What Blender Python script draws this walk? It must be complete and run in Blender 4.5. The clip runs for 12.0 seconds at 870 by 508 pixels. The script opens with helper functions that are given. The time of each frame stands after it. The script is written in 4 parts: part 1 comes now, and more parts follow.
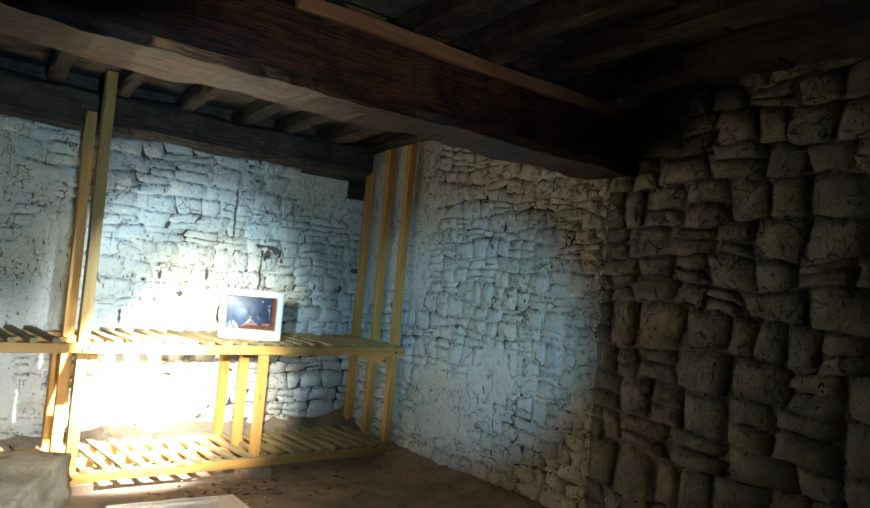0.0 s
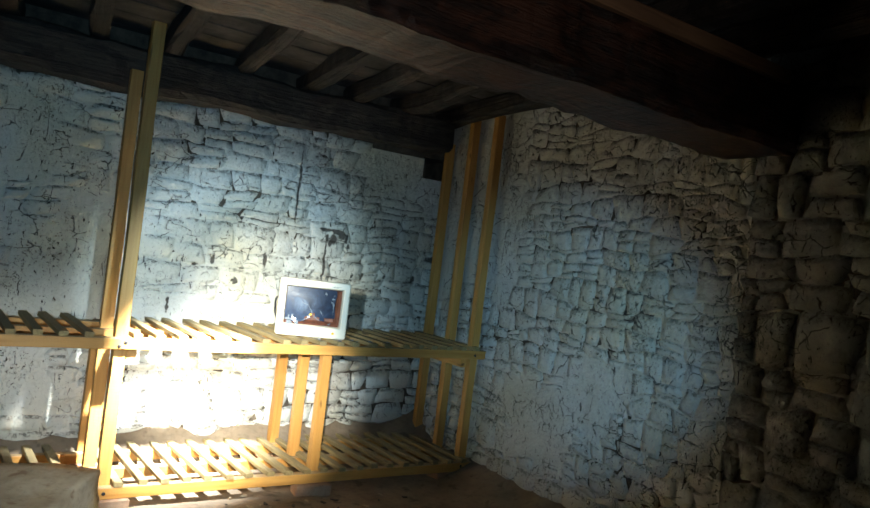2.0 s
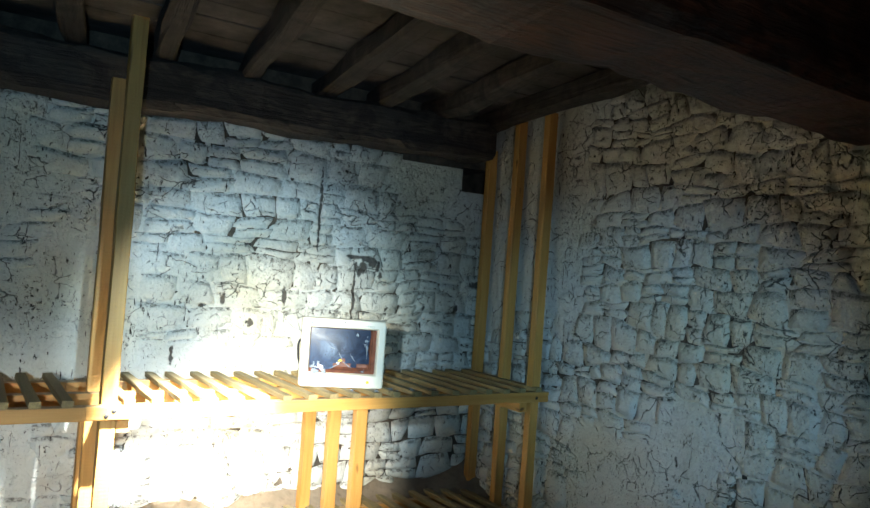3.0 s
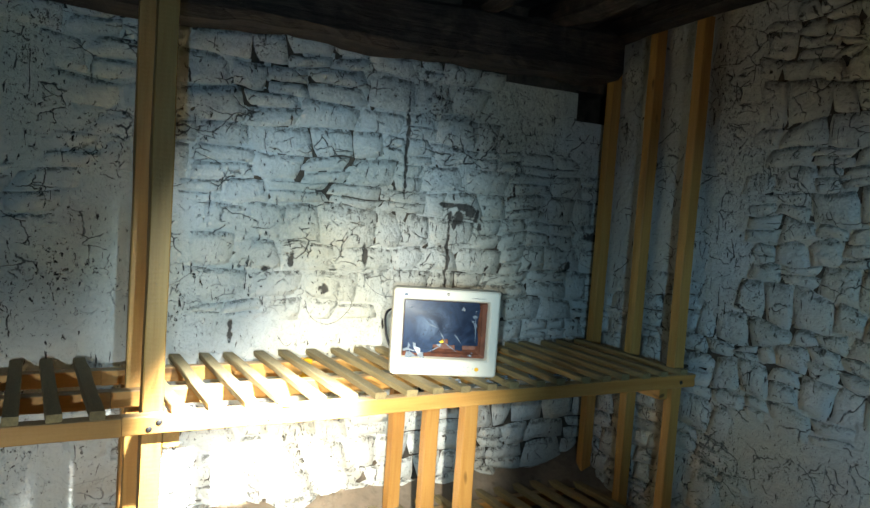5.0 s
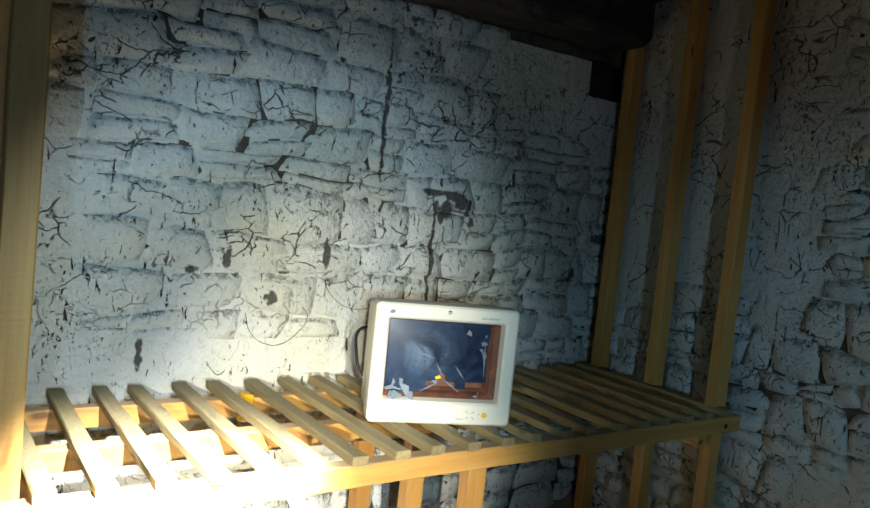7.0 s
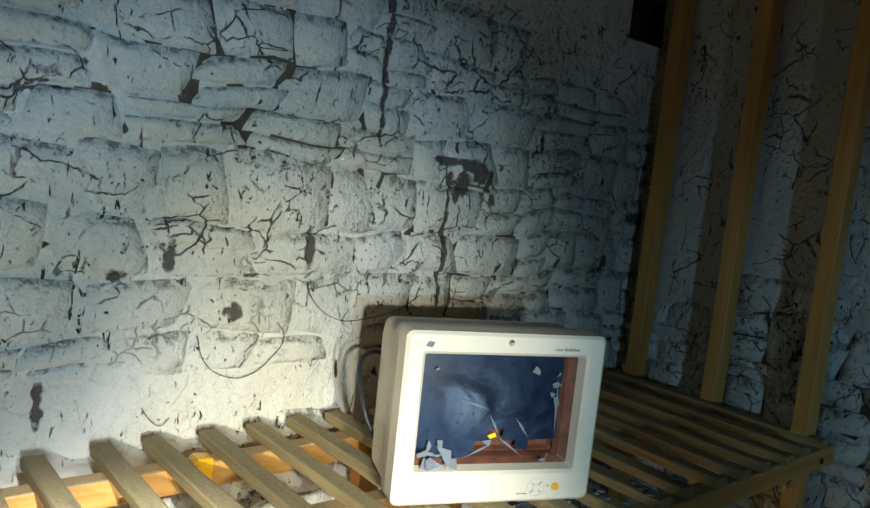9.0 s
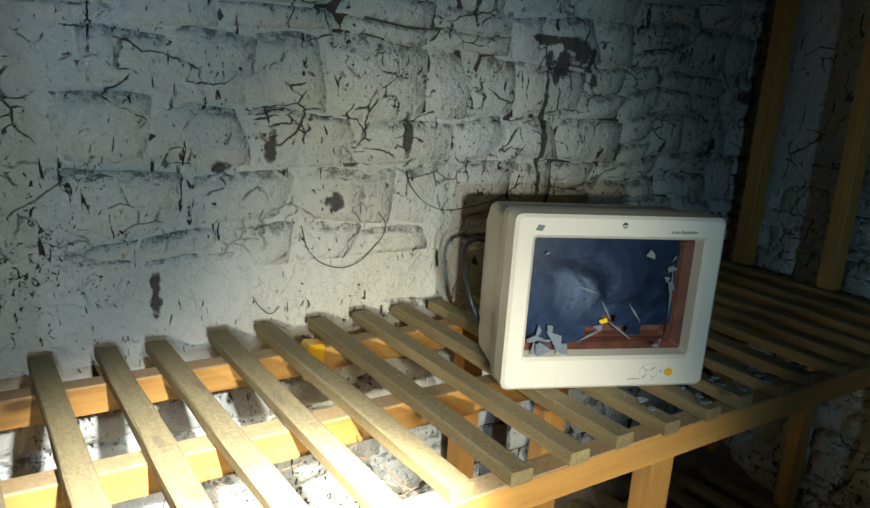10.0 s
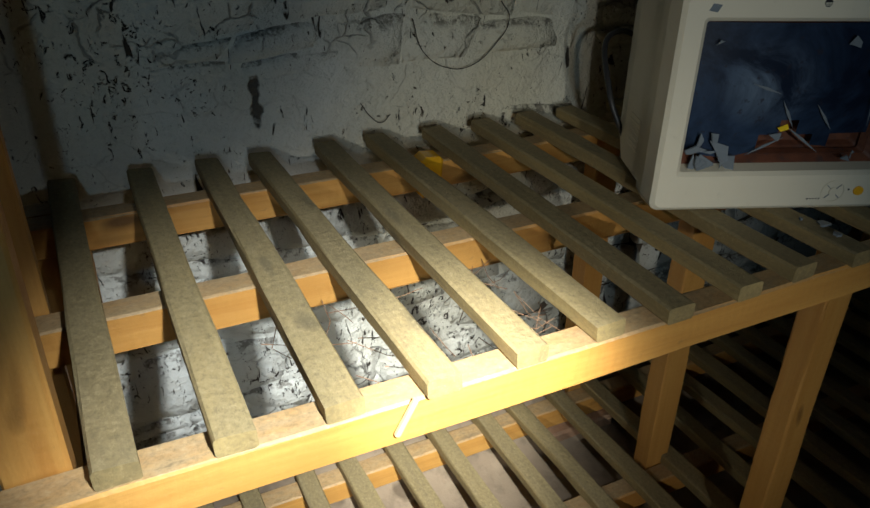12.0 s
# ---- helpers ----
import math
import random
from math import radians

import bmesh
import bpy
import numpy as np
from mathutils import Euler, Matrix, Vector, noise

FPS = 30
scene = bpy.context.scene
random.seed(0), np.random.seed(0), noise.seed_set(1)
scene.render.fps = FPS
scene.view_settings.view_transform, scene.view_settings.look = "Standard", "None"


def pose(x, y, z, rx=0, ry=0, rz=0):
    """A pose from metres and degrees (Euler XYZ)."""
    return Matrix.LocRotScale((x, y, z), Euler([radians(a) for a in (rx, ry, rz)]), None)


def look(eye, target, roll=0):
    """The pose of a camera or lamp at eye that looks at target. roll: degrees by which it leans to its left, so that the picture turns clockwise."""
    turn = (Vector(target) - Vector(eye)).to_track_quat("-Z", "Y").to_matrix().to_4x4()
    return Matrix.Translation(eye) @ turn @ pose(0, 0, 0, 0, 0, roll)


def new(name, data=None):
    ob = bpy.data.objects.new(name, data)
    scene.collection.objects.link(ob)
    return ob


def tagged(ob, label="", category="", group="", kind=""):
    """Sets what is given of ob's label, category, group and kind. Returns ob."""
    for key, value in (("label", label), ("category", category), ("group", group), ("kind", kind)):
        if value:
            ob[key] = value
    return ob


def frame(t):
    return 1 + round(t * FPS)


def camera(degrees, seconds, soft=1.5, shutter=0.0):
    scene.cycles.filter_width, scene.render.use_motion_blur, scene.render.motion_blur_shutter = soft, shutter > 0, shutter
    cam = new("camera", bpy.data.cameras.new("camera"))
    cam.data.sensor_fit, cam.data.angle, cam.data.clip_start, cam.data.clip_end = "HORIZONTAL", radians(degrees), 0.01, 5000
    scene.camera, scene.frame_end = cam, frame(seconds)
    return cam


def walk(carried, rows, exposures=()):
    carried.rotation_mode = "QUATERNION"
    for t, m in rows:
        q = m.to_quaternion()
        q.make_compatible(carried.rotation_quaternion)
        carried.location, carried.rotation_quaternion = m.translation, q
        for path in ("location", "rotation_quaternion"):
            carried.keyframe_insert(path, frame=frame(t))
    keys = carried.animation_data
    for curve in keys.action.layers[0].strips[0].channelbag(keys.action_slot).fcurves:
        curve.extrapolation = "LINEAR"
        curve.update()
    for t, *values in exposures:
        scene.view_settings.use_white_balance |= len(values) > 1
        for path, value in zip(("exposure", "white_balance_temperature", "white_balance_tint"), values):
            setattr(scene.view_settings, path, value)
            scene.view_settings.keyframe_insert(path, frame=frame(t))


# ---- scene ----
cam = camera(60.3, 12.0)
PATH = [
    (0, (-0.259, -0.238, 1.332), (1.018, 1.299, 1.407), 5.2),
    (0.5, (-0.193, -0.095, 1.336), (1.022, 1.493, 1.26), 6.0),
    (1, (-0.135, 0.124, 1.336), (0.86, 1.856, 1.237), 7.2),
    (1.5, (-0.04, 0.292, 1.355), (0.982, 2.007, 1.226), 9.2),
    (2, (0.059, 0.395, 1.366), (1.209, 2.032, 1.383), 6.9),
    (2.5, (0.247, 0.749, 1.346), (1.318, 2.426, 1.545), 3.0),
    (2.7, (0.301, 0.876, 1.372), (1.388, 2.55, 1.5), 3.6),
    (4.3, (0.561, 1.541, 1.478), (1.515, 3.297, 1.4), 4.9),
    (4.5, (0.551, 1.642, 1.469), (1.474, 3.411, 1.333), 5.3),
    (5, (0.565, 1.853, 1.489), (1.544, 3.592, 1.35), 3.9),
    (5.5, (0.621, 2.025, 1.472), (1.625, 3.742, 1.265), 4.9),
    (6, (0.73, 2.266, 1.452), (1.785, 3.96, 1.322), 4.4),
    (6.5, (0.765, 2.39, 1.446), (1.841, 4.065, 1.258), 5.2),
    (7, (0.773, 2.6, 1.434), (1.916, 4.236, 1.305), 5.9),
    (7.2, (0.78, 2.688, 1.439), (1.937, 4.314, 1.31), 5.3),
    (8.8, (0.946, 3.25, 1.438), (2.167, 4.823, 1.246), 5.9),
    (9, (0.966, 3.266, 1.443), (2.258, 4.778, 1.23), 6.1),
    (9.5, (0.976, 3.286, 1.436), (2.278, 4.787, 1.213), 5.5),
    (10, (0.958, 3.317, 1.407), (2.062, 4.909, 0.911), 3.9),
    (10.5, (0.962, 3.366, 1.359), (1.789, 4.97, 0.498), 3.3),
    (11, (0.962, 3.438, 1.341), (1.662, 5.052, 0.391), 1.9),
    (11.5, (0.981, 3.475, 1.316), (1.659, 5.057, 0.298), 1.1),
    (12, (1.014, 3.478, 1.336), (1.806, 5.041, 0.372), 1.1),
]
EXPOSURE = [(0.0, 0.3), (1.0, -0.5), (2.0, -0.4), (2.7, -0.15), (5.0, -0.8), (7.0, -1.2), (9.5, -1.6), (10.0, -2.15), (10.5, -3.45), (12.0, -4.15)]
walk(cam, [(t, look(eye, target, roll)) for t, eye, target, roll in PATH], EXPOSURE)

# ---- world and light ----
world = bpy.data.worlds.new("night")
world.use_nodes = True
world.node_tree.nodes["Background"].inputs["Color"].default_value = (0.02, 0.03, 0.05, 1)
world.node_tree.nodes["Background"].inputs["Strength"].default_value = 0.02
scene.world = world


def torch(name, eye, target, watts, cone, blend, color, size=0.02):
    data = bpy.data.lights.new(name, "SPOT")
    data.energy, data.spot_size, data.spot_blend = watts, radians(cone), blend
    data.color, data.shadow_soft_size = color, size
    lamp = new(name, data)
    lamp.matrix_world = look(eye, target)
    return lamp


WARM, COOL, PALE = (1.0, 0.97, 0.86), (0.36, 0.70, 1.0), (0.56, 0.82, 1.0)
torch("torch_far_spill", (0.02, 0.05, 1.24), (1.24, 4.7, 1.05), 185, 52, 0.8, COOL)
torch("torch_side_spill", (-0.05, 0.0, 1.24), (3.03, 3.36, 1.02), 460, 24, 1.0, COOL)
torch("torch_upper_spill", (-0.02, 0.02, 1.24), (1.35, 2.1, 2.12), 48, 42, 1.0, (1.0, 0.93, 0.86))
torch("torch_floor_beam", (0.10, 0.10, 1.24), (0.62, 3.9, 0.30), 460, 26, 0.8, (0.92, 0.97, 0.95))
torch("torch_mid_spill", (0.86, 2.40, 1.36), (1.68, 4.7, 0.98), 230, 46, 0.6, PALE)
torch("torch_mid_beam", (0.66, 1.60, 1.28), (1.80, 4.7, 0.42), 1700, 26, 1.0, WARM)
torch("torch_near_beam", (1.12, 3.12, 1.36), (1.92, 4.7, 1.00), 230, 38, 1.0, WARM)
torch("torch_low_spill", (1.16, 3.36, 1.44), (1.22, 4.00, 0.77), 2400, 48, 1.0, (0.96, 1.0, 1.0))
torch("torch_low_beam", (1.16, 3.36, 1.44), (1.36, 4.02, 0.80), 3000, 24, 1.0, WARM)

# ---- materials ----


class Nodes:
    """A material's node tree, with short calls."""

    def __init__(self, name):
        self.mat = bpy.data.materials.new(name)
        self.mat.use_nodes = True
        self.tree = self.mat.node_tree
        self.bsdf = self.tree.nodes["Principled BSDF"]

    def add(self, kind, **settings):
        node = self.tree.nodes.new(kind)
        for key, value in settings.items():
            if key in ("operation", "data_type", "blend_type", "noise_dimensions", "feature", "distance"):
                if key == "operation":
                    node.operation = value
                if key == "data_type":
                    node.data_type = value
                if key == "blend_type":
                    node.blend_type = value
                if key == "feature":
                    node.feature = value
        return node

    def link(self, a, b):
        self.tree.links.new(a, b)

    def put(self, socket, value):
        if hasattr(value, "is_output"):
            self.link(value, socket)
        else:
            socket.default_value = value

    def math(self, op, a, b=0.0, c=0.0, clamp=False):
        node = self.add("ShaderNodeMath", operation=op)
        node.use_clamp = clamp
        for i, v in enumerate((a, b, c)):
            self.put(node.inputs[i], v)
        return node.outputs[0]

    def coords(self, space="Object", scale=(1, 1, 1), shift=None):
        if space == "World":
            out = self.add("ShaderNodeNewGeometry").outputs["Position"]
        else:
            out = self.add("ShaderNodeTexCoord").outputs[space]
        if shift is not None:
            node = self.add("ShaderNodeVectorMath", operation="ADD")
            self.link(out, node.inputs[0])
            self.put(node.inputs[1], shift)
            out = node.outputs[0]
        node = self.add("ShaderNodeVectorMath", operation="MULTIPLY")
        self.link(out, node.inputs[0])
        node.inputs[1].default_value = scale
        return node.outputs[0]

    def noise(self, vector, scale, detail=4.0, rough=0.55, warp=0.0):
        node = self.add("ShaderNodeTexNoise")
        self.link(vector, node.inputs["Vector"])
        node.inputs["Scale"].default_value = scale
        node.inputs["Detail"].default_value = detail
        node.inputs["Roughness"].default_value = rough
        node.inputs["Distortion"].default_value = warp
        return node.outputs["Fac"]

    def step(self, value, low, high, to_low=0.0, to_high=1.0):
        node = self.add("ShaderNodeMapRange")
        node.clamp = True
        self.put(node.inputs[0], value)
        for i, v in enumerate((low, high, to_low, to_high)):
            node.inputs[i + 1].default_value = v
        return node.outputs[0]

    def mix(self, fac, a, b):
        node = self.add("ShaderNodeMix", data_type="RGBA")
        self.put(node.inputs[0], fac)
        for socket, v in ((node.inputs[6], a), (node.inputs[7], b)):
            self.put(socket, v if hasattr(v, "is_output") else (*v, 1))
        return node.outputs[2]

    def up(self):
        node = self.add("ShaderNodeSeparateXYZ")
        self.link(self.add("ShaderNodeNewGeometry").outputs["Normal"], node.inputs[0])
        return node.outputs[2]

    def random(self):
        return self.add("ShaderNodeObjectInfo").outputs["Random"]

    def finish(self, color, rough, bump=None, strength=0.5, depth=0.01, metal=0.0):
        self.put(self.bsdf.inputs["Base Color"], color if hasattr(color, "is_output") else (*color, 1))
        self.put(self.bsdf.inputs["Roughness"], rough)
        self.bsdf.inputs["Metallic"].default_value = metal
        if bump is not None:
            node = self.add("ShaderNodeBump")
            node.inputs["Strength"].default_value = strength
            node.inputs["Distance"].default_value = depth
            self.link(bump, node.inputs["Height"])
            self.link(node.outputs[0], self.bsdf.inputs["Normal"])
        return self.mat


# Dark marks on the back wall: x, z, half width, half height
MARKS = [
    (2.25, 1.478, 0.050, 0.012), (2.33, 1.470, 0.040, 0.020), (2.31, 1.430, 0.030, 0.030), (2.36, 1.450, 0.030, 0.022),
    (2.40, 1.425, 0.013, 0.035), (2.265, 1.430, 0.012, 0.035), (2.285, 1.395, 0.010, 0.030), (2.42, 1.385, 0.012, 0.020), (2.258, 1.24, 0.009, 0.17),
    (3.09, 1.36, 0.08, 0.022), (2.955, 1.215, 0.018, 0.03),
    (1.857, 1.235, 0.014, 0.045), (1.54, 1.22, 0.013, 0.035), (1.677, 1.10, 0.02, 0.018), (1.435, 1.18, 0.024, 0.014),
    (1.305, 0.935, 0.010, 0.055), (2.025, 1.72, 0.009, 0.22), (2.72, 1.21, 0.011, 0.02),
]


def whitewash(name, marks=(), flaking=0.085, dusty=0.7, tone_scale=1.0, calm=0.12):
    n = Nodes(name)
    p = n.coords("World")
    broad = n.noise(p, 1.3, 3)
    mid = n.noise(p, 6.0, 5)
    fine = n.noise(p, 55.0, 6, 0.65)
    tone = n.mix(n.step(broad, 0.42, 0.66), tuple(c * tone_scale for c in (0.64, 0.66, 0.63)), tuple(c * tone_scale for c in (0.60, 0.575, 0.45)))
    tone = n.mix(n.step(mid, 0.52, 0.72, 0, 0.55), tone, (0.47, 0.45, 0.37))
    tone = n.mix(n.step(fine, 0.52, 0.75, 0, 0.3), tone, (0.42, 0.41, 0.35))
    # flakes where the lime wash has come off the dark stone
    flake = n.noise(n.coords("World", (1, 1, 0.7)), 78.0, 5, 0.7, 1.0)
    zone = n.step(n.noise(p, 3.2, 3), 0.40, 0.66, 0.0, flaking)
    bare = n.step(n.math("SUBTRACT", n.math("ADD", flake, zone), 0.655), 0.0, 0.03)
    streak = n.noise(n.coords("World", (1, 1, 0.24)), 46.0, 4, 0.6, 1.2)
    bare = n.math("MAXIMUM", bare, n.step(streak, 0.65, 0.675))
    # hairline cracks in the lime, broken up into stretches, fewer where it was trowelled thick
    level = n.add("ShaderNodeSeparateXYZ")
    n.link(p, level.inputs[0])
    band = n.math("MAXIMUM", n.step(level.outputs[2], 0.95, 1.25, calm, 0.9), n.step(level.outputs[2], 0.25, 0.42, 0.9, calm))
    wander = n.add("ShaderNodeVectorMath", operation="MULTIPLY_ADD")
    jitter = n.add("ShaderNodeTexNoise")
    n.link(p, jitter.inputs["Vector"])
    jitter.inputs["Scale"].default_value, jitter.inputs["Detail"].default_value = 11.0, 5.0
    n.link(jitter.outputs["Color"], wander.inputs[0])
    wander.inputs[1].default_value = (0.08, 0.08, 0.08)
    n.link(p, wander.inputs[2])
    for size, width, keep in ((6.0, 0.020, 0.55), (11.0, 0.026, 0.53)):
        cell = n.add("ShaderNodeTexVoronoi", feature="DISTANCE_TO_EDGE")
        stretch = n.add("ShaderNodeVectorMath", operation="MULTIPLY")
        n.link(wander.outputs[0], stretch.inputs[0])
        stretch.inputs[1].default_value = (1.0, 1.0, 1.5)
        n.link(stretch.outputs[0], cell.inputs["Vector"])
        cell.inputs["Scale"].default_value = size
        line = n.step(cell.outputs["Distance"], width * 0.35, width, 1.0, 0.0)
        line = n.math("MULTIPLY", line, n.step(n.noise(p, size * 0.9, 4, 0.6), keep, keep + 0.05))
        bare = n.math("MAXIMUM", bare, n.math("MULTIPLY", line, band))
    if marks:
        warp = n.noise(p, 24.0, 4, 0.65)
        sep = n.add("ShaderNodeSeparateXYZ")
        n.link(p, sep.inputs[0])
        for x, z, w, h in marks:
            u = n.math("MULTIPLY", n.math("SUBTRACT", sep.outputs[0], x), 1 / w)
            v = n.math("MULTIPLY", n.math("SUBTRACT", sep.outputs[2], z), 1 / h)
            d = n.math("SQRT", n.math("ADD", n.math("MULTIPLY", u, u), n.math("MULTIPLY", v, v)))
            d = n.math("ADD", d, n.math("MULTIPLY", n.math("SUBTRACT", warp, 0.5), 3.0))
            bare = n.math("MAXIMUM", bare, n.step(d, 0.7, 1.05, 0.92, 0.0))
    ledge = n.math("MULTIPLY", n.step(n.up(), 0.22, 0.5), n.step(n.noise(p, 42.0, 5, 0.75), 0.48, 0.56, 0.0, dusty))
    tone = n.mix(ledge, tone, (0.10, 0.085, 0.065))
    color = n.mix(bare, tone, (0.045, 0.036, 0.028))
    height = n.math("ADD", n.math("MULTIPLY", mid, 0.6), n.math("ADD", n.math("MULTIPLY", n.noise(p, 19.0, 5, 0.6), 0.45), n.math("MULTIPLY", fine, 0.3)))
    height = n.math("SUBTRACT", height, n.math("MULTIPLY", bare, 0.35))
    return n.finish(color, 0.9, height, 1.0, 0.03)


def rough_stuff(name, dark, light, scale, rough=0.9, depth=0.01, strength=0.7, space="World", spots=None):
    n = Nodes(name)
    p = n.coords(space)
    a, b = n.noise(p, scale, 5, 0.6), n.noise(p, scale * 9, 5, 0.65)
    color = n.mix(n.step(a, 0.35, 0.68), dark, light)
    color = n.mix(n.step(b, 0.5, 0.8, 0, 0.5), color, tuple(c * 0.45 for c in dark))
    if spots:
        color = n.mix(n.step(n.noise(p, scale * 3.3, 3), 0.6, 0.68, 0, 0.8), color, spots)
    return n.finish(color, rough, n.math("ADD", a, n.math("MULTIPLY", b, 0.4)), strength, depth)


def timber_mat(name, pale, deep, dust=None, dust_amount=0.0, knots=True, depth=0.002, rough=0.6, saw=0.0, side_dirt=0.12, stain=0.0):
    """Wood with its grain along the local x axis, dusty on the faces that look up."""
    n = Nodes(name)
    r = n.math("MULTIPLY", n.random(), 37.0)
    p = n.coords("Object", (1.6, 34, 34), r)
    q = n.coords("Object", (0.8, 5, 5), r)
    grain, bands = n.noise(p, 1.6, 6, 0.65, 0.4), n.noise(q, 1.5, 3, 0.5, 0.3)
    color = n.mix(n.step(n.math("ADD", n.math("MULTIPLY", grain, 0.6), n.math("MULTIPLY", bands, 0.4)), 0.36, 0.64), deep, pale)
    tint = n.step(n.random(), 0, 1, 0, 0.35)
    color = n.mix(tint, color, tuple(c * 0.6 for c in deep))
    if knots:
        k = n.noise(n.coords("Object", (5, 14, 14), r), 1.0, 1)
        color = n.mix(n.step(k, 0.72, 0.76), color, tuple(c * 0.35 for c in deep))
    if stain:
        blot = n.noise(n.coords("World", (0.5, 1, 1)), 9.0, 5, 0.7, 0.8)
        color = n.mix(n.step(blot, 0.44, 0.56, 0, stain), color, tuple(c * 0.3 for c in deep))
    if dust:
        speck = n.noise(n.coords("Object", (9, 22, 22), r), 3.0, 5, 0.7)
        fac = n.math("MULTIPLY", n.step(n.up(), 0.4, 0.85), n.step(speck, 0.3, 0.62, dust_amount * 0.55, dust_amount))
        color = n.mix(fac, color, dust)
        grit = n.noise(n.coords("Object", (70, 90, 90), r), 2.0, 6, 0.75)
        top = n.step(n.up(), 0.2, 0.8, side_dirt, 1.0)
        color = n.mix(n.math("MULTIPLY", top, n.step(grit, 0.50, 0.66, 0, 0.55)), color, tuple(c * 0.42 for c in dust))
        color = n.mix(n.math("MULTIPLY", top, n.step(grit, 0.34, 0.46, 0.35, 0)), color, tuple(min(1, c * 1.6) for c in dust))
        color = n.mix(n.step(speck, 0.66, 0.72, 0, 0.45), color, tuple(c * 0.3 for c in dust))
    height = n.math("ADD", grain, n.math("MULTIPLY", grit, 0.8)) if dust else grain
    if saw:
        wave = n.add("ShaderNodeTexWave")
        n.link(n.coords("Object"), wave.inputs["Vector"])
        wave.inputs["Scale"].default_value = 22
        wave.inputs["Distortion"].default_value = 5.0
        wave.inputs["Detail"].default_value = 3.0
        height = n.math("ADD", height, n.math("MULTIPLY", wave.outputs["Fac"], saw))
    return n.finish(color, rough, height, 0.6, depth)


def plain(name, color, rough=0.5, metal=0.0, wear=0.12, scale=9.0):
    n = Nodes(name)
    p = n.coords("Object")
    a = n.noise(p, scale, 5, 0.6)
    b = n.noise(p, scale * 12, 4, 0.6)
    c = n.mix(n.step(a, 0.4, 0.7, 0, wear * 2), color, tuple(v * 0.6 for v in color))
    c = n.mix(n.step(b, 0.62, 0.75, 0, wear * 2), c, tuple(v * 0.35 for v in color))
    return n.finish(c, n.step(a, 0.3, 0.7, max(rough - 0.1, 0.03), min(rough + 0.12, 1)), b, 0.12, 0.001, metal)


M_BACK = whitewash("limewash_back", MARKS, 0.085)
M_SIDE = whitewash("limewash_side", (), 0.08, 0.6, 0.85, 0.8)
# bare dirty stone, its colour also darkened for lying outside the torch beam
M_RUBBLE = whitewash("dim_dirty_rubble", (), 0.08, 0.6, 0.36)
M_MORTAR = rough_stuff("earth_mortar", (0.035, 0.028, 0.02), (0.11, 0.085, 0.06), 14)
M_DIRT = rough_stuff("trodden_earth", (0.15, 0.115, 0.08), (0.30, 0.235, 0.165), 3.2, 0.95, 0.012, 0.8, "World", (0.10, 0.075, 0.05))
M_PINE = timber_mat("new_pine", (0.60, 0.325, 0.082), (0.42, 0.185, 0.035), (0.36, 0.29, 0.18), 0.75, True, 0.0016, 0.55, 0.22)
M_SLAT = timber_mat("weathered_slat", (0.36, 0.27, 0.11), (0.17, 0.125, 0.055), (0.30, 0.245, 0.135), 0.62, True, 0.003, 0.75, 0.1, 0.7)
M_OAK = timber_mat("old_oak", (0.13, 0.048, 0.024), (0.022, 0.010, 0.007), None, 0, True, 0.05, 0.5, stain=0.85)
M_JOIST = timber_mat("grey_joist", (0.075, 0.057, 0.043), (0.022, 0.017, 0.014), None, 0, True, 0.03, 0.8, stain=0.7)
M_BOARD = rough_stuff("ceiling_boards", (0.02, 0.017, 0.015), (0.09, 0.08, 0.072), 5, 0.9, 0.006)
M_LATH = timber_mat("pale_lath", (0.33, 0.19, 0.10), (0.18, 0.10, 0.055), None, 0, True, 0.003, 0.7)
M_PLASTIC = plain("beige_plastic", (0.66, 0.62, 0.50), 0.42, 0, 0.07, 5)
M_DARKPLASTIC = plain("dark_plastic", (0.02, 0.02, 0.022), 0.4)
M_RUST = rough_stuff("rusty_steel", (0.08, 0.026, 0.014), (0.20, 0.068, 0.032), 16, 0.6, 0.002, 0.5, "Object", (0.05, 0.03, 0.03))
M_ENAMEL = plain("white_enamel", (0.78, 0.79, 0.76), 0.22, 0, 0.08, 6)
M_BOULDER = rough_stuff("sandy_stone", (0.33, 0.26, 0.17), (0.52, 0.45, 0.33), 4, 0.9, 0.015, 0.9, "Object", (0.24, 0.15, 0.09))
M_BRICK = rough_stuff("dusty_brick", (0.30, 0.17, 0.10), (0.42, 0.28, 0.18), 12, 0.9, 0.004, 0.6, "Object")
M_STEEL = plain("dull_steel", (0.30, 0.29, 0.28), 0.4, 1.0)
M_BLACK = plain("black_iron", (0.03, 0.027, 0.025), 0.55, 0.3)
M_YELLOW = plain("yellow_print", (0.80, 0.55, 0.02), 0.35, 0, 0.05)
M_WHITE = plain("white_print", (0.80, 0.80, 0.78), 0.35, 0, 0.05)
M_RED = plain("red_plastic", (0.60, 0.03, 0.04), 0.35, 0, 0.08)
M_GREEN = plain("green_print", (0.07, 0.22, 0.05), 0.4, 0, 0.05)
M_ORANGE = plain("orange_print", (0.75, 0.22, 0.03), 0.4, 0, 0.05)
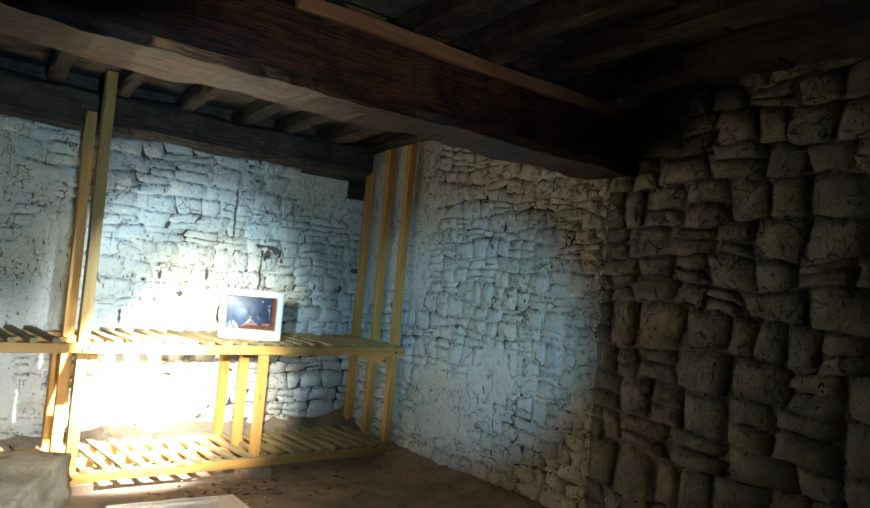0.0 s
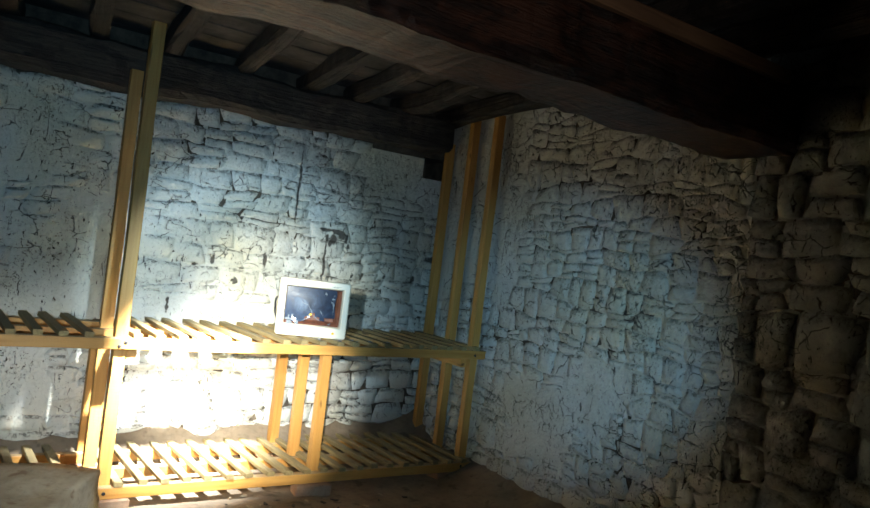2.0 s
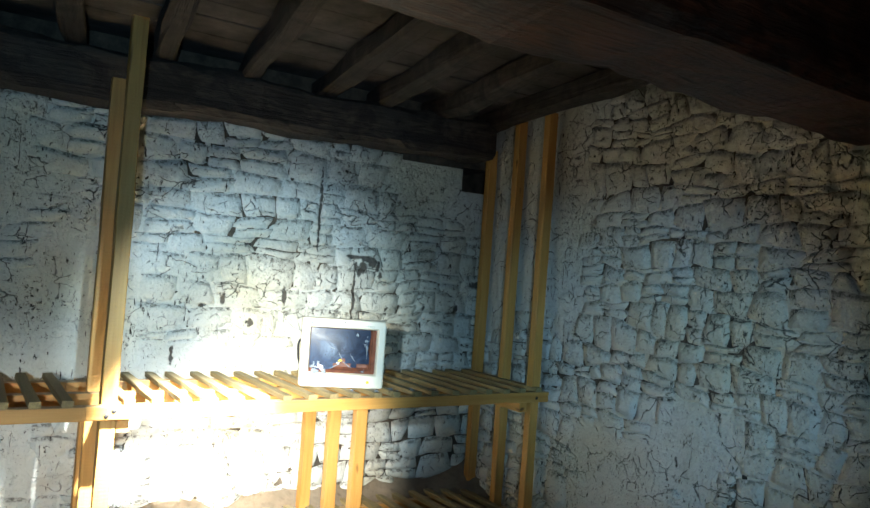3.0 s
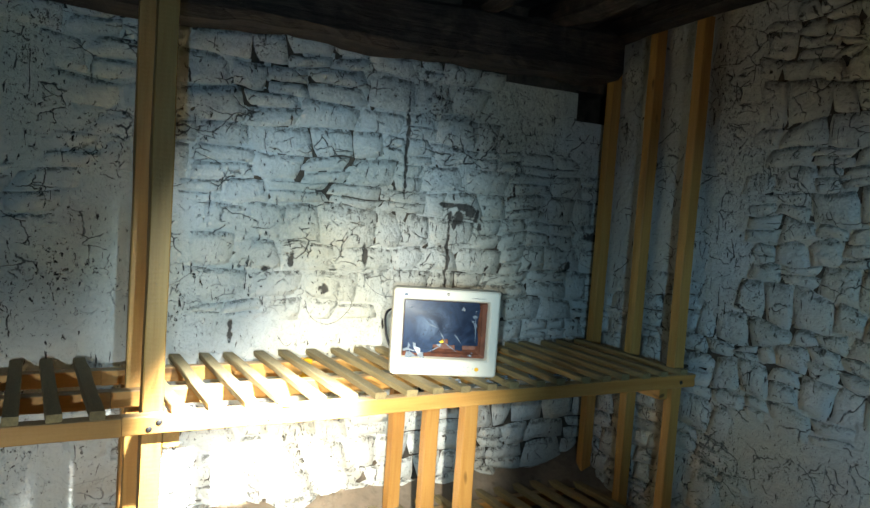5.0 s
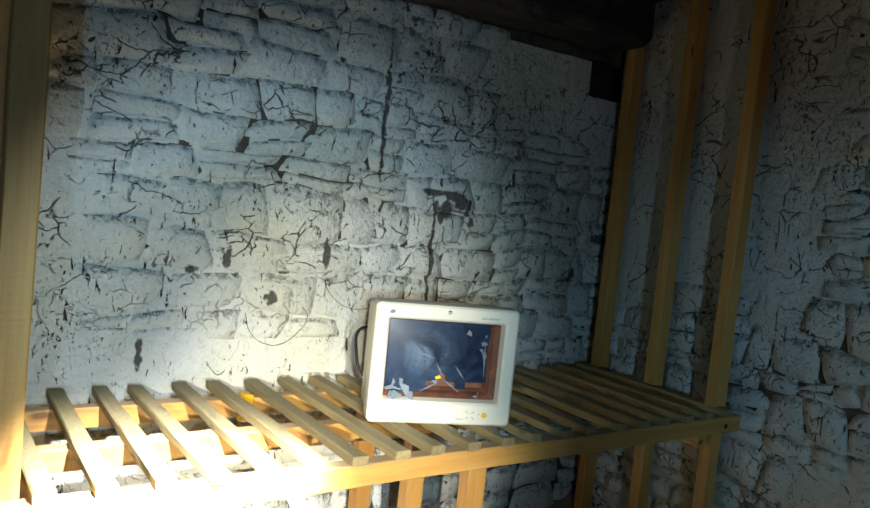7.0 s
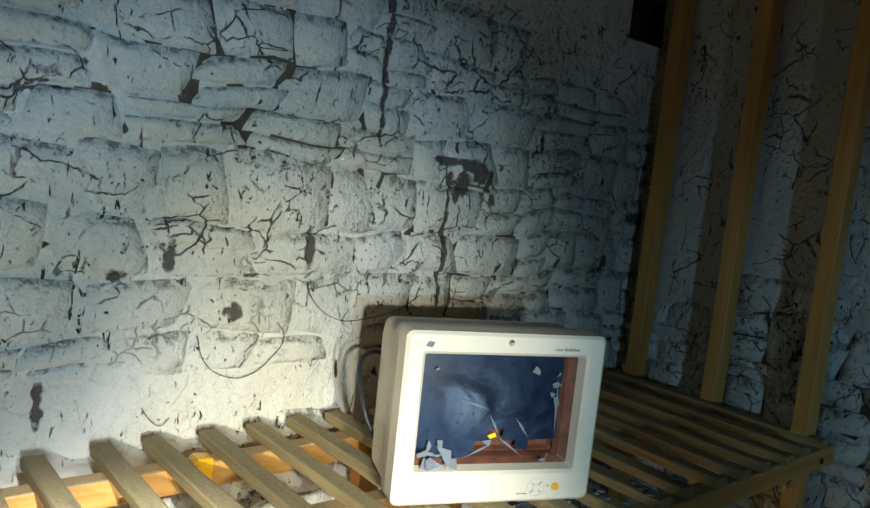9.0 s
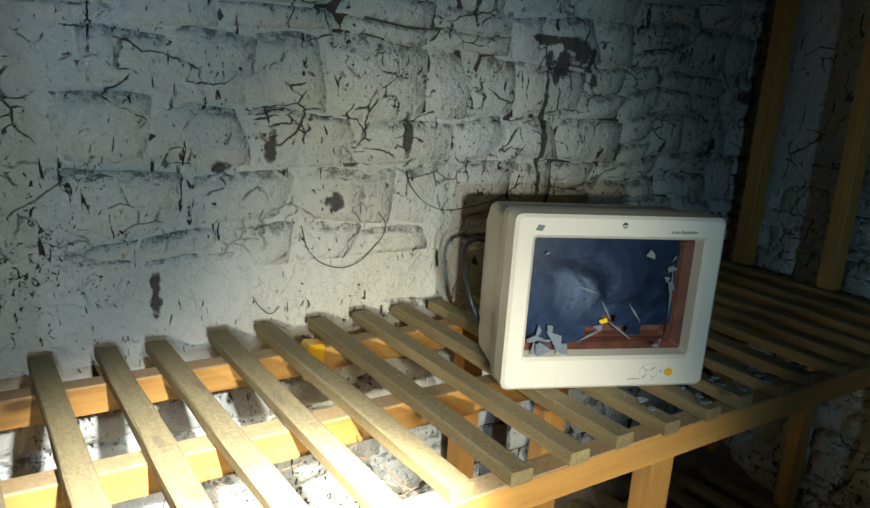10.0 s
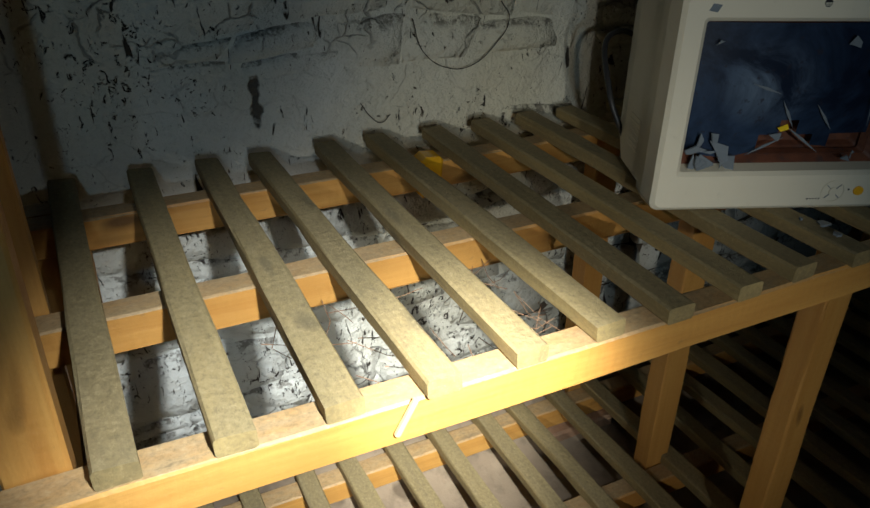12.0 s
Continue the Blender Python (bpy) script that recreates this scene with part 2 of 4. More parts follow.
M_AMBER = plain("amber_film", (0.80, 0.42, 0.02), 0.18, 0, 0.15, 20)
M_GREY = plain("grey_shard", (0.17, 0.20, 0.23), 0.2, 0, 0.2, 30)


def tube_glass():
    n = Nodes("blue_black_tube")
    p = n.coords("Object")
    haze = n.noise(p, 9, 6, 0.7, 0.8)
    speck = n.noise(p, 95, 3, 0.6)
    sep = n.add("ShaderNodeSeparateXYZ")
    n.link(p, sep.inputs[0])
    u = n.math("MULTIPLY", n.math("ADD", sep.outputs[0], 0.045), 15)
    v = n.math("MULTIPLY", n.math("SUBTRACT", sep.outputs[2], 0.02), 17)
    d = n.math("SQRT", n.math("ADD", n.math("MULTIPLY", u, u), n.math("MULTIPLY", v, v)))
    burst = n.math("MULTIPLY", n.step(d, 0.1, 1.2, 1.0, 0.0), n.step(haze, 0.42, 0.62))
    color = n.mix(n.step(haze, 0.4, 0.7), (0.006, 0.012, 0.028), (0.022, 0.046, 0.095))
    color = n.mix(n.math("MULTIPLY", burst, 0.35), color, (0.28, 0.38, 0.5))
    color = n.mix(n.step(speck, 0.62, 0.7, 0, 0.7), color, (0.02, 0.02, 0.03))
    n.bsdf.inputs["Specular IOR Level"].default_value = 0.25
    return n.finish(color, n.step(haze, 0.35, 0.7, 0.34, 0.55), speck, 0.1, 0.001)


M_TUBE = tube_glass()

# ---- mesh helpers ----


def part(name, bm, material, parent=None, label="", smooth=False):
    """Links a bmesh as one mesh object, under a thing or a part if one is given."""
    mesh = bpy.data.meshes.new(name)
    bm.to_mesh(mesh)
    bm.free()
    return attach(name, mesh, material, parent, label, smooth)


def attach(name, mesh, material, parent=None, label="", smooth=False):
    if material and not mesh.materials:
        mesh.materials.append(material)
    if smooth:
        for poly in mesh.polygons:
            poly.use_smooth = True
    ob = new(name, mesh)
    if parent:
        ob.parent = parent
    if label:
        tagged(ob, label)
    return ob


def sheet(name, verts, faces, material, parent=None, label="", smooth=True):
    mesh = bpy.data.meshes.new(name)
    mesh.from_pydata(verts, [], faces)
    mesh.update()
    return attach(name, mesh, material, parent, label, smooth)


def block(lo, hi, bevel=0.003, bm=None):
    bm = bm or bmesh.new()
    made = bmesh.ops.create_cube(bm, size=1)
    for v in made["verts"]:
        v.co = Vector([lo[i] + (v.co[i] + 0.5) * (hi[i] - lo[i]) for i in range(3)])
    if bevel:
        edges = {e for v in made["verts"] for e in v.link_edges}
        bmesh.ops.bevel(bm, geom=list(edges), offset=bevel, segments=1, affect="EDGES")
    return bm


def beam_bm(length, width, height, bevel=0.003, warp=0.0, cuts=6, seed=0.0):
    """A timber along x from 0 to length, centred in y and z, a little crooked and worn."""
    bm = bmesh.new()
    rings = []
    w, h, b = width / 2, height / 2, bevel
    outline = [(-w + b, -h), (w - b, -h), (w, -h + b), (w, h - b), (w - b, h), (-w + b, h), (-w, h - b), (-w, -h + b)]
    for i in range(cuts + 1):
        x = length * i / cuts
        ring = []
        for k, (y, z) in enumerate(outline):
            p = Vector((x * 3 + seed, k * 1.7, seed))
            dy, dz = noise.noise(Vector((x * 1.3 + seed, 0, 3))) * warp, noise.noise(Vector((x * 1.3 + seed, 5, 0))) * warp
            rough = (noise.noise(p) + 0.6 * noise.noise(p * 3.7)) * warp * 0.6
            ring.append(bm.verts.new((x, y + dy + rough * (1 if y > 0 else -1), z + dz + rough * (1 if z > 0 else -1))))
        rings.append(ring)
    for a, c in zip(rings, rings[1:]):
        for k in range(8):
            bm.faces.new((a[k], c[k], c[(k + 1) % 8], a[(k + 1) % 8]))
    bm.faces.new(rings[0])
    bm.faces.new(list(reversed(rings[-1])))
    bmesh.ops.recalc_face_normals(bm, faces=bm.faces[:])
    return bm


def place(ob, x, y, z, rx=0, ry=0, rz=0):
    ob.matrix_local = pose(x, y, z, rx, ry, rz)
    return ob


def empty(name, x, y, z, label, category, group="", rz=0):
    ob = new(name)
    ob.empty_display_size = 0.1
    ob.matrix_world = pose(x, y, z, 0, 0, rz)
    return tagged(ob, label, category, group)


def rot_to(d):
    """Turns that lay the local x axis along the direction d."""
    d = Vector(d).normalized()
    return 0, -math.degrees(math.asin(d.z)), math.degrees(math.atan2(d.y, d.x))


# ---- the large structure ----
FLOOR, WALL_Y, WALL_X = 0.03, 4.765, 3.08
LEFT, FRONT, TOP = -1.7, -1.6, 2.40
LEAN = 0.05


def side_x(y):
    return 3.064 + LEAN * (y - 3.3)


WINDOW = (-0.26, 0.085, 1.33, 1.77)
POCKET = (2.93, 3.16, 1.925, 2.075)
HOLES = (WINDOW, POCKET)


def in_hole(x, z, holes, m=0.0):
    return any(a - m < x < b + m and c - m < z < d + m for a, b, c, d in holes)


def floor_mesh():
    verts, faces = [], []
    nx, ny = 120, 150
    for j in range(ny + 1):
        for i in range(nx + 1):
            x, y = LEFT - 0.1 + (5.1) * i / nx, FRONT - 0.1 + 6.6 * j / ny
            bank = max(0.0, x - (side_x(y) - 0.55)) / 0.55
            z = FLOOR + 0.12 * min(bank, 1.3) ** 2 + 0.010 * noise.noise((x * 2.2, y * 2.2, 0)) + 0.006 * noise.noise((x * 9, y * 9, 2))
            if y > 4.52:
                z += 0.19 * min(1.1, (y - 4.52) / 0.24) ** 1.2 * (1 + 0.25 * noise.noise((x * 3.1, y * 2, 7)))
            verts.append((x, y, z))
    for j in range(ny):
        for i in range(nx):
            a = j * (nx + 1) + i
            faces.append((a, a + 1, a + nx + 2, a + nx + 1))
    return tagged(sheet("floor", verts, faces, M_DIRT), "trodden brown earth floor with a bank along the wall", "floor", kind="structure")


floor_mesh()


def wall_core(name, spans, label):
    """A wall of blocks round its openings; spans are lo, hi corners."""
    bm = bmesh.new()
    for lo, hi in spans:
        block(lo, hi, 0, bm)
    return tagged(part(name, bm, M_MORTAR), label, "wall", kind="structure")


T = 0.4
back = wall_core("wall_back", [
    ((LEFT - T, WALL_Y, -0.2), (WINDOW[0], WALL_Y + T, 2.8)),
    ((WINDOW[0], WALL_Y, -0.2), (WINDOW[1], WALL_Y + T, WINDOW[2])),
    ((WINDOW[0], WALL_Y, WINDOW[3]), (WINDOW[1], WALL_Y + T, 2.8)),
    ((WINDOW[1], WALL_Y, -0.2), (POCKET[0], WALL_Y + T, 2.8)),
    ((POCKET[0], WALL_Y, -0.2), (POCKET[1], WALL_Y + T, POCKET[2])),
    ((POCKET[0], WALL_Y, POCKET[3]), (POCKET[1], WALL_Y + T, 2.8)),
    ((POCKET[0], WALL_Y + 0.3, POCKET[2]), (POCKET[1], WALL_Y + T, POCKET[3])),
    ((POCKET[1], WALL_Y, -0.2), (3.9, WALL_Y + T, 2.8)),
], "whitewashed rubble stone wall with flaking lime and dark joints")
bm = bmesh.new()
block((0, 0, -0.2), (T, WALL_Y - FRONT + 0.1, 2.8), 0, bm)
right = tagged(part("wall_right", bm, M_MORTAR), "whitewashed rubble stone wall of rough large stones", "wall", kind="structure")
right.matrix_world = pose(side_x(FRONT - 0.1), FRONT - 0.1, 0, 0, 0, -math.degrees(math.atan(LEAN)))
left = wall_core("wall_left", [((LEFT - T, FRONT, -0.2), (LEFT, WALL_Y - 0.002, 2.8))], "plain dark stone wall of the cellar")
front = wall_core("wall_front", [((LEFT - T, FRONT - T, -0.2), (3.6, FRONT - 0.002, 2.8))], "plain dark stone wall of the cellar")


def stonework(parent, width, z0, z1, to_world, material, seed, sizes, course, holes=(), flat=0.0, limit=290, near=(0, 9), smooth=None, wobble=1.0, halving=0.28, lime=0.0, worn=None):
    """Rows of rough stones with rounded faces over a wall, and the lime skin between them."""
    rnd = random.Random(seed)
    inverse = parent.matrix_world.inverted()
    heights, z = [z0], z0
    while z < z1:
        z += rnd.uniform(*course)
        heights.append(z)

    def edge(k, u):
        return heights[k] + 0.036 * wobble * noise.noise((u * 2.3 + seed, k * 7.1, 0.3)) + 0.012 * wobble * noise.noise((u * 9 + seed, k * 3.3, 1))

    made, joined_v, joined_f, bald = 0, [], [], []
    N = 6
    cut = (-1, -0.90, -0.38, 0.38, 0.90, 1)
    for k in range(len(heights) - 1):
        u = -rnd.uniform(0, 0.2)
        while u < width:
            w = rnd.uniform(*sizes)
            u0, u1 = max(u, 0.0), min(u + w, width)
            u += w
            if u1 - u0 < 0.04:
                continue
            zm = (edge(k, u0) + edge(k + 1, u1)) / 2
            if in_hole((u0 + u1) / 2, zm, holes, 0.02) or in_hole(u0 + 0.03, zm, holes) or in_hole(u1 - 0.03, zm, holes):
                continue
            split, halves = rnd.uniform(0.38, 0.62), (1, 2) if rnd.random() < halving else (0,)
            for half in halves:
                slant = rnd.uniform(-0.007, 0.007)
                if smooth and smooth((u0 + u1) / 2, zm):
                    bald.append((u0 - 0.03, u1 + 0.03, heights[k] - 0.035, heights[k + 1] + 0.035))
                    break
                gap = rnd.choice((-0.004, -0.003, -0.002, -0.001, 0.001))
                plaster = noise.noise((u0 * 0.9 + seed, zm * 1.1, 4.0))
                bulge = rnd.uniform(0.007, 0.019) * (1 - flat) * (0.75 + 0.5 * (plaster < 0.1))
                tilt_u, tilt_v = rnd.uniform(-0.006, 0.006), rnd.uniform(-0.006, 0.006)
                skew0, skew1 = rnd.uniform(-0.024, 0.024), rnd.uniform(-0.024, 0.024)
                verts = []
                for j in range(N):
                    for i in range(N):
                        s, t = cut[i], cut[j]
                        round_s = s * math.sqrt(1 - 0.12 * t * t * abs(s))
                        round_t = t * math.sqrt(1 - 0.12 * s * s * abs(t))
                        fu, fv = (round_s + 1) / 2, (round_t + 1) / 2
                        uu = u0 + gap + (u1 - u0 - 2 * gap) * fu + (skew0 * (1 - fu) + skew1 * fu) * t
                        lo, hi = edge(k, uu) + gap, edge(k + 1, uu) - gap
                        low, high = (lo, lo + (hi - lo) * split) if half == 1 else (lo + (hi - lo) * split, hi) if half == 2 else (lo, hi)
                        uu += 0.006 * noise.noise((uu * 23, lo * 31, fv * 4 + seed))
                        zz = 0.007 * noise.noise((uu * 21, lo * 17 + fv * 3, seed)) + low + (high - low) * fv + (slant * s * (0.5 if half else 1))
                        r = max(abs(s), abs(t))
                        out = 0.005 + bulge * (1 - r ** 4) + tilt_u * s + tilt_v * t + 0.010 * noise.noise((uu * 13, zz * 13, seed))
                        if r > 0.99:
                            out = -0.012
                        verts.append(to_world(uu, out, zz))
                faces = [(j * N + i, j * N + i + 1, (j + 1) * N + i + 1, (j + 1) * N + i) for j in range(N - 1) for i in range(N - 1)]
                if made < limit and near[0] <= (u0 + u1) / 2 <= near[1]:
                    made += 1
                    c = sum((Vector(v) for v in verts), Vector()) / len(verts)
                    ob = sheet("stone", [Vector(v) - c for v in verts], faces, material, parent)
                    ob.matrix_parent_inverse = inverse
                    ob.location = c
                else:
                    base = len(joined_v)
                    joined_v += verts
                    joined_f += [tuple(base + q for q in f) for f in faces]
    if joined_f:
        rest = sheet("stones", joined_v, joined_f, material, parent)
        rest.matrix_parent_inverse = inverse
        tagged(rest, kind="stuff")
    # the lime skin: fills most joints, and leaves others open
    step = 0.022
    nu, nz = int(width / step), int((z1 - z0) / step)
    verts, faces = [], []
    for j in range(nz + 1):
        for i in range(nu + 1):
            uu, zz = width * i / nu, z0 + (z1 - z0) * j / nz
            a = noise.noise((uu * 1.4 + seed, zz * 1.4, 9.0))
            b = noise.noise((uu * 7 + seed, zz * 7, 2.0))
            c = noise.noise((uu * 24 + seed, zz * 24, 5.0))
            out = 0.0020 + lime + 0.007 * a + 0.006 * b + 0.007 * c - 0.0015 * min(1.0, max(0.0, (zz - 1.35) / 0.3))
            out = min(out, 0.006 + 0.3 * max(0.0, out - 0.006))
            if worn and worn(uu, zz):
                out -= 0.007
            if in_hole(uu, zz, bald):
                out = 0.008 + 0.004 * a + 0.004 * b + 0.002 * c
            if in_hole(uu, zz, holes, 0.13):
                out = max(out, 0.006) + 0.006
            verts.append(to_world(uu, out, zz))
    for j in range(nz):
        for i in range(nu):
            if in_hole(width * (i + 0.5) / nu, z0 + (z1 - z0) * (j + 0.5) / nz, holes):
                continue
            a = j * (nu + 1) + i
            faces.append((a, a + 1, a + nu + 2, a + nu + 1))
    skin = sheet("lime_skin", verts, faces, material, parent, "flaking off-white lime wash over rough stone")
    skin.matrix_parent_inverse = inverse


# window in the back wall: a dark shutter of boards behind an iron bar
window = empty("window_1", (WINDOW[0] + WINDOW[1]) / 2, WALL_Y + 0.12, WINDOW[2], "small dark window opening closed by black boards", "window")
tagged(window, kind="structure")
wide = WINDOW[1] - WINDOW[0]
for i in range(4):
    a = -wide / 2 + wide * i / 4
    part("board", block((a + 0.002, 0.0, 0.0), (a + wide / 4 - 0.002, 0.025, WINDOW[3] - WINDOW[2]), 0.003), M_JOIST, window)
for a in (-0.06, 0.06):
    bm = bmesh.new()
    bmesh.ops.create_cone(bm, segments=8, radius1=0.008, radius2=0.008, depth=WINDOW[3] - WINDOW[2], cap_ends=True)
    place(part("bar", bm, M_BLACK, window, smooth=True), a, -0.03, (WINDOW[3] - WINDOW[2]) / 2)

# ceiling: boards in one mesh, over joists, a wall plate and the great beam
bm = bmesh.new()
y = FRONT - 0.1
rnd = random.Random(5)
while y < WALL_Y + 0.1:
    w = rnd.uniform(0.16, 0.26)
    dz = rnd.uniform(0, 0.012)
    block((LEFT - 0.1, y, TOP + dz), (3.6, y + w - 0.006, TOP + 0.03 + dz), 0.003, bm)
    y += w
block((LEFT - 0.1, FRONT - 0.1, TOP + 0.06), (3.6, WALL_Y + 0.1, TOP + 0.12), 0, bm)
tagged(part("ceiling", bm, M_BOARD), "dark old board ceiling with gaps", "ceiling", kind="structure")

great = part("great_beam", beam_bm(5.1, 0.40, 0.30, 0.035, 0.030, 110, 2.2), M_OAK)
place(great, LEFT - 0.2, 2.27, 2.125, 0, 0, 0)
tagged(great, "massive reddish-brown hewn oak ceiling beam", "beam", kind="structure")
plate = part("wall_plate", beam_bm(4.75, 0.25, 0.22, 0.03, 0.034, 80, 7.7), M_JOIST)
place(plate, LEFT - 0.05, 4.64, 2.15, 0, -0.7, 0)
tagged(plate, "rough grey timber plate along the wall top", "beam", kind="structure")
lath = part("lath", beam_bm(1.86, 0.03, 0.055, 0.004, 0.008, 16, 4.1), M_LATH)
place(lath, 0.93, 2.046, 2.243)
tagged(lath, "pale sawn batten fixed along the great beam", "batten")
for i, x in enumerate((-1.3, -0.9, -0.5, -0.1, 0.29, 0.69, 1.07, 1.47, 1.88, 2.20, 2.56, 2.95)):
    joist = part("joist", beam_bm(6.4, 0.095, 0.115, 0.018, 0.025, 24, i * 3.1), M_JOIST)
    place(joist, x - 6.2 * 0.17 + 0.06, -1.55, 2.345, 0, 0, 80.2)
    tagged(joist, "rough dark ceiling joist resting on the great beam", "joist", "ceiling joists")

# ---- the racks ----
SLAT_TOP, RAIL_TOP, RAIL_BOTTOM = 0.860, 0.837, 0.784
LOW_TOP, LOW_BOTTOM = 0.142, 0.088
POST_Y = (4.087, 4.372, 4.662)
RAIL_Y = (4.042, 4.327, 4.617)
slat_meshes = []
for v in range(5):
    bm = beam_bm(0.69, 0.040, 0.023, 0.003, 0.004, 8, v * 5.3)
    mesh = bpy.data.meshes.new("slat")
    bm.to_mesh(mesh)
    bm.free()
    slat_meshes.append(mesh)


def timber(name, parent, a, b, width, height, material, warp=0.004, bevel=0.003, seed=0.0, cuts=8):
    """A timber from a to b in world places, under a thing."""
    a, b = Vector(a), Vector(b)
    ob = part(name, beam_bm((b - a).length, width, height, bevel, warp, cuts, seed), material, parent)
    o = parent.matrix_world.translation
    ob.matrix_local = pose(*(a - o), *rot_to(b - a))
    return ob


def rails(rack, x0, x1, seed):
    for level, top, bottom in (("upper", RAIL_TOP, RAIL_BOTTOM), ("lower", LOW_TOP, LOW_BOTTOM)):
        for k, y in enumerate(RAIL_Y):
            timber("rail", rack, (x0, y, (top + bottom) / 2), (x1, y, (top + bottom) / 2), 0.044, top - bottom, M_PINE, 0.003, 0.003, seed + k * 3 + top, 14)


def slats(rack, xs, rnd):
    o = rack.matrix_world.translation
    for top in (SLAT_TOP, LOW_TOP + 0.023):
        for x in xs:
            mesh = slat_meshes[rnd.randrange(5)]
            ob = attach("slat", mesh, M_SLAT, rack)
            ob.matrix_local = pose(x + rnd.uniform(-0.006, 0.006) - o.x, 4.017 + rnd.uniform(-0.006, 0.010) - o.y, top - 0.0115 - o.z, 0, 0, 90 + rnd.uniform(-1.0, 1.0))


def post(rack, x, y, z0, z1, seed, width=0.058, deep=0.044):
    return timber("post", rack, (x, y, z0), (x, y, z1), deep, width, M_PINE, 0.004, 0.003, seed, 12)


def bolt(rack, x, z):
    bm = bmesh.new()
    bmesh.ops.create_uvsphere(bm, u_segments=8, v_segments=5, radius=0.009)
    ob = part("bolt", bm, M_BLACK, rack, "dark bolt head", True)
    o = rack.matrix_world.translation
    ob.matrix_local = pose(x - o.x, 4.018 - o.y, z - o.z) @ Matrix.Diagonal((1, 0.5, 1, 1))


rnd = random.Random(11)
rack = empty("slatted_rack", 1.96, 4.34, FLOOR, "two-tier pine storage rack with dusty slatted shelves against the wall", "storage rack", "storage racks")
rails(rack, 0.835, 3.092, 1.0)
slats(rack, [0.98 + 0.107 * k for k in range(20)], rnd)
post(rack, 0.920, POST_Y[0], LOW_BOTTOM, 2.32, 1)
post(rack, 0.912, POST_Y[1], LOW_BOTTOM, 2.13, 2)
post(rack, 0.935, POST_Y[2], LOW_BOTTOM, RAIL_TOP, 3)
for k, (x, top) in enumerate(((3.030, 2.325), (3.058, 2.35), (3.080, 2.185))):
    post(rack, x, POST_Y[k], LOW_BOTTOM, top, 4 + k)
for k, x in enumerate((2.005, 2.015, 2.012)):
    post(rack, x, POST_Y[k], LOW_BOTTOM, RAIL_BOTTOM + 0.03, 8 + k)
for x in (0.975, 2.955):
    timber("bearer", rack, (x, 4.068, 0.754), (x, 4.66, 0.754), 0.045, 0.055, M_PINE, 0.002, 0.003, x)
for x, z in ((0.905, 0.800), (0.932, 0.818), (3.0, 0.808), (0.915, 0.115), (2.99, 0.118)):
    bolt(rack, x, z)

side = empty("slatted_rack", 0.1, 4.34, FLOOR, "two-tier pine storage rack with grey slats beside its twin", "storage rack", "storage racks")
rails(side, -1.05, 0.8335, 9.0)
slats(side, [0.875 - 0.104 * k for k in range(1, 18)], rnd)
for k, y in enumerate(POST_Y):
    post(side, -0.037, y, LOW_BOTTOM, RAIL_BOTTOM + 0.03, 20 + k, 0.075)
    post(side, -1.0, y, LOW_BOTTOM, RAIL_BOTTOM + 0.03, 24 + k, 0.075)


def brick(x, y, z, rz, seed):
    bm = block((-0.10, -0.05, 0), (0.10, 0.05, 0.062), 0.006)
    bmesh.ops.subdivide_edges(bm, edges=bm.edges[:], cuts=2, use_grid_fill=True)
    for v in bm.verts:
        v.co += Vector((1, 1, 0.3)) * 0.004 * noise.noise(v.co * 30 + Vector((seed, 0, 0)))
    ob = part("brick", bm, M_BRICK)
    ob.matrix_world = pose(x, y, z, 0, 0, rz)
    return tagged(ob, "dusty reddish brick wedged under the rack", "brick", "bricks under the racks")


for i, (x, y, a) in enumerate(((0.93, 4.05, 3), (1.98, 4.03, -6), (2.9, 4.07, 10), (0.0, 4.05, 2), (-1.0, 4.05, 0), (1.98, 4.62, 0), (0.93, 4.62, 0), (2.9, 4.60, 5))):
    brick(x, y, FLOOR - 0.005, a, i * 3.3)


# ---- the broken monitor ----
def rounded(w, h, r, cx=0.0, cz=0.0, n=4):
    pts = []
    for sx, sz, a0 in ((1, 1, 0), (-1, 1, 90), (-1, -1, 180), (1, -1, 270)):
        for k in range(n + 1):
            a = radians(a0 + 90 * k / n)
            pts.append((cx + sx * (w / 2 - r) + r * math.cos(a), cz + sz * (h / 2 - r) + r * math.sin(a)))
    return pts


def loft(rings, close_first=False, close_last=False):
    """rings: lists of (x, z) outlines with their y, joined in turn."""
    bm = bmesh.new()
    loops = [[bm.verts.new((x, y, z)) for x, z in pts] for pts, y in rings]
    for a, b in zip(loops, loops[1:]):
        for k in range(len(a)):
            bm.faces.new((a[k], b[k], b[(k + 1) % len(a)], a[(k + 1) % len(a)]))
    if close_first:
        bm.faces.new(list(reversed(loops[0])))
    if close_last:
        bm.faces.new(loops[-1])
    bmesh.ops.recalc_face_normals(bm, faces=bm.faces[:])
    return bm


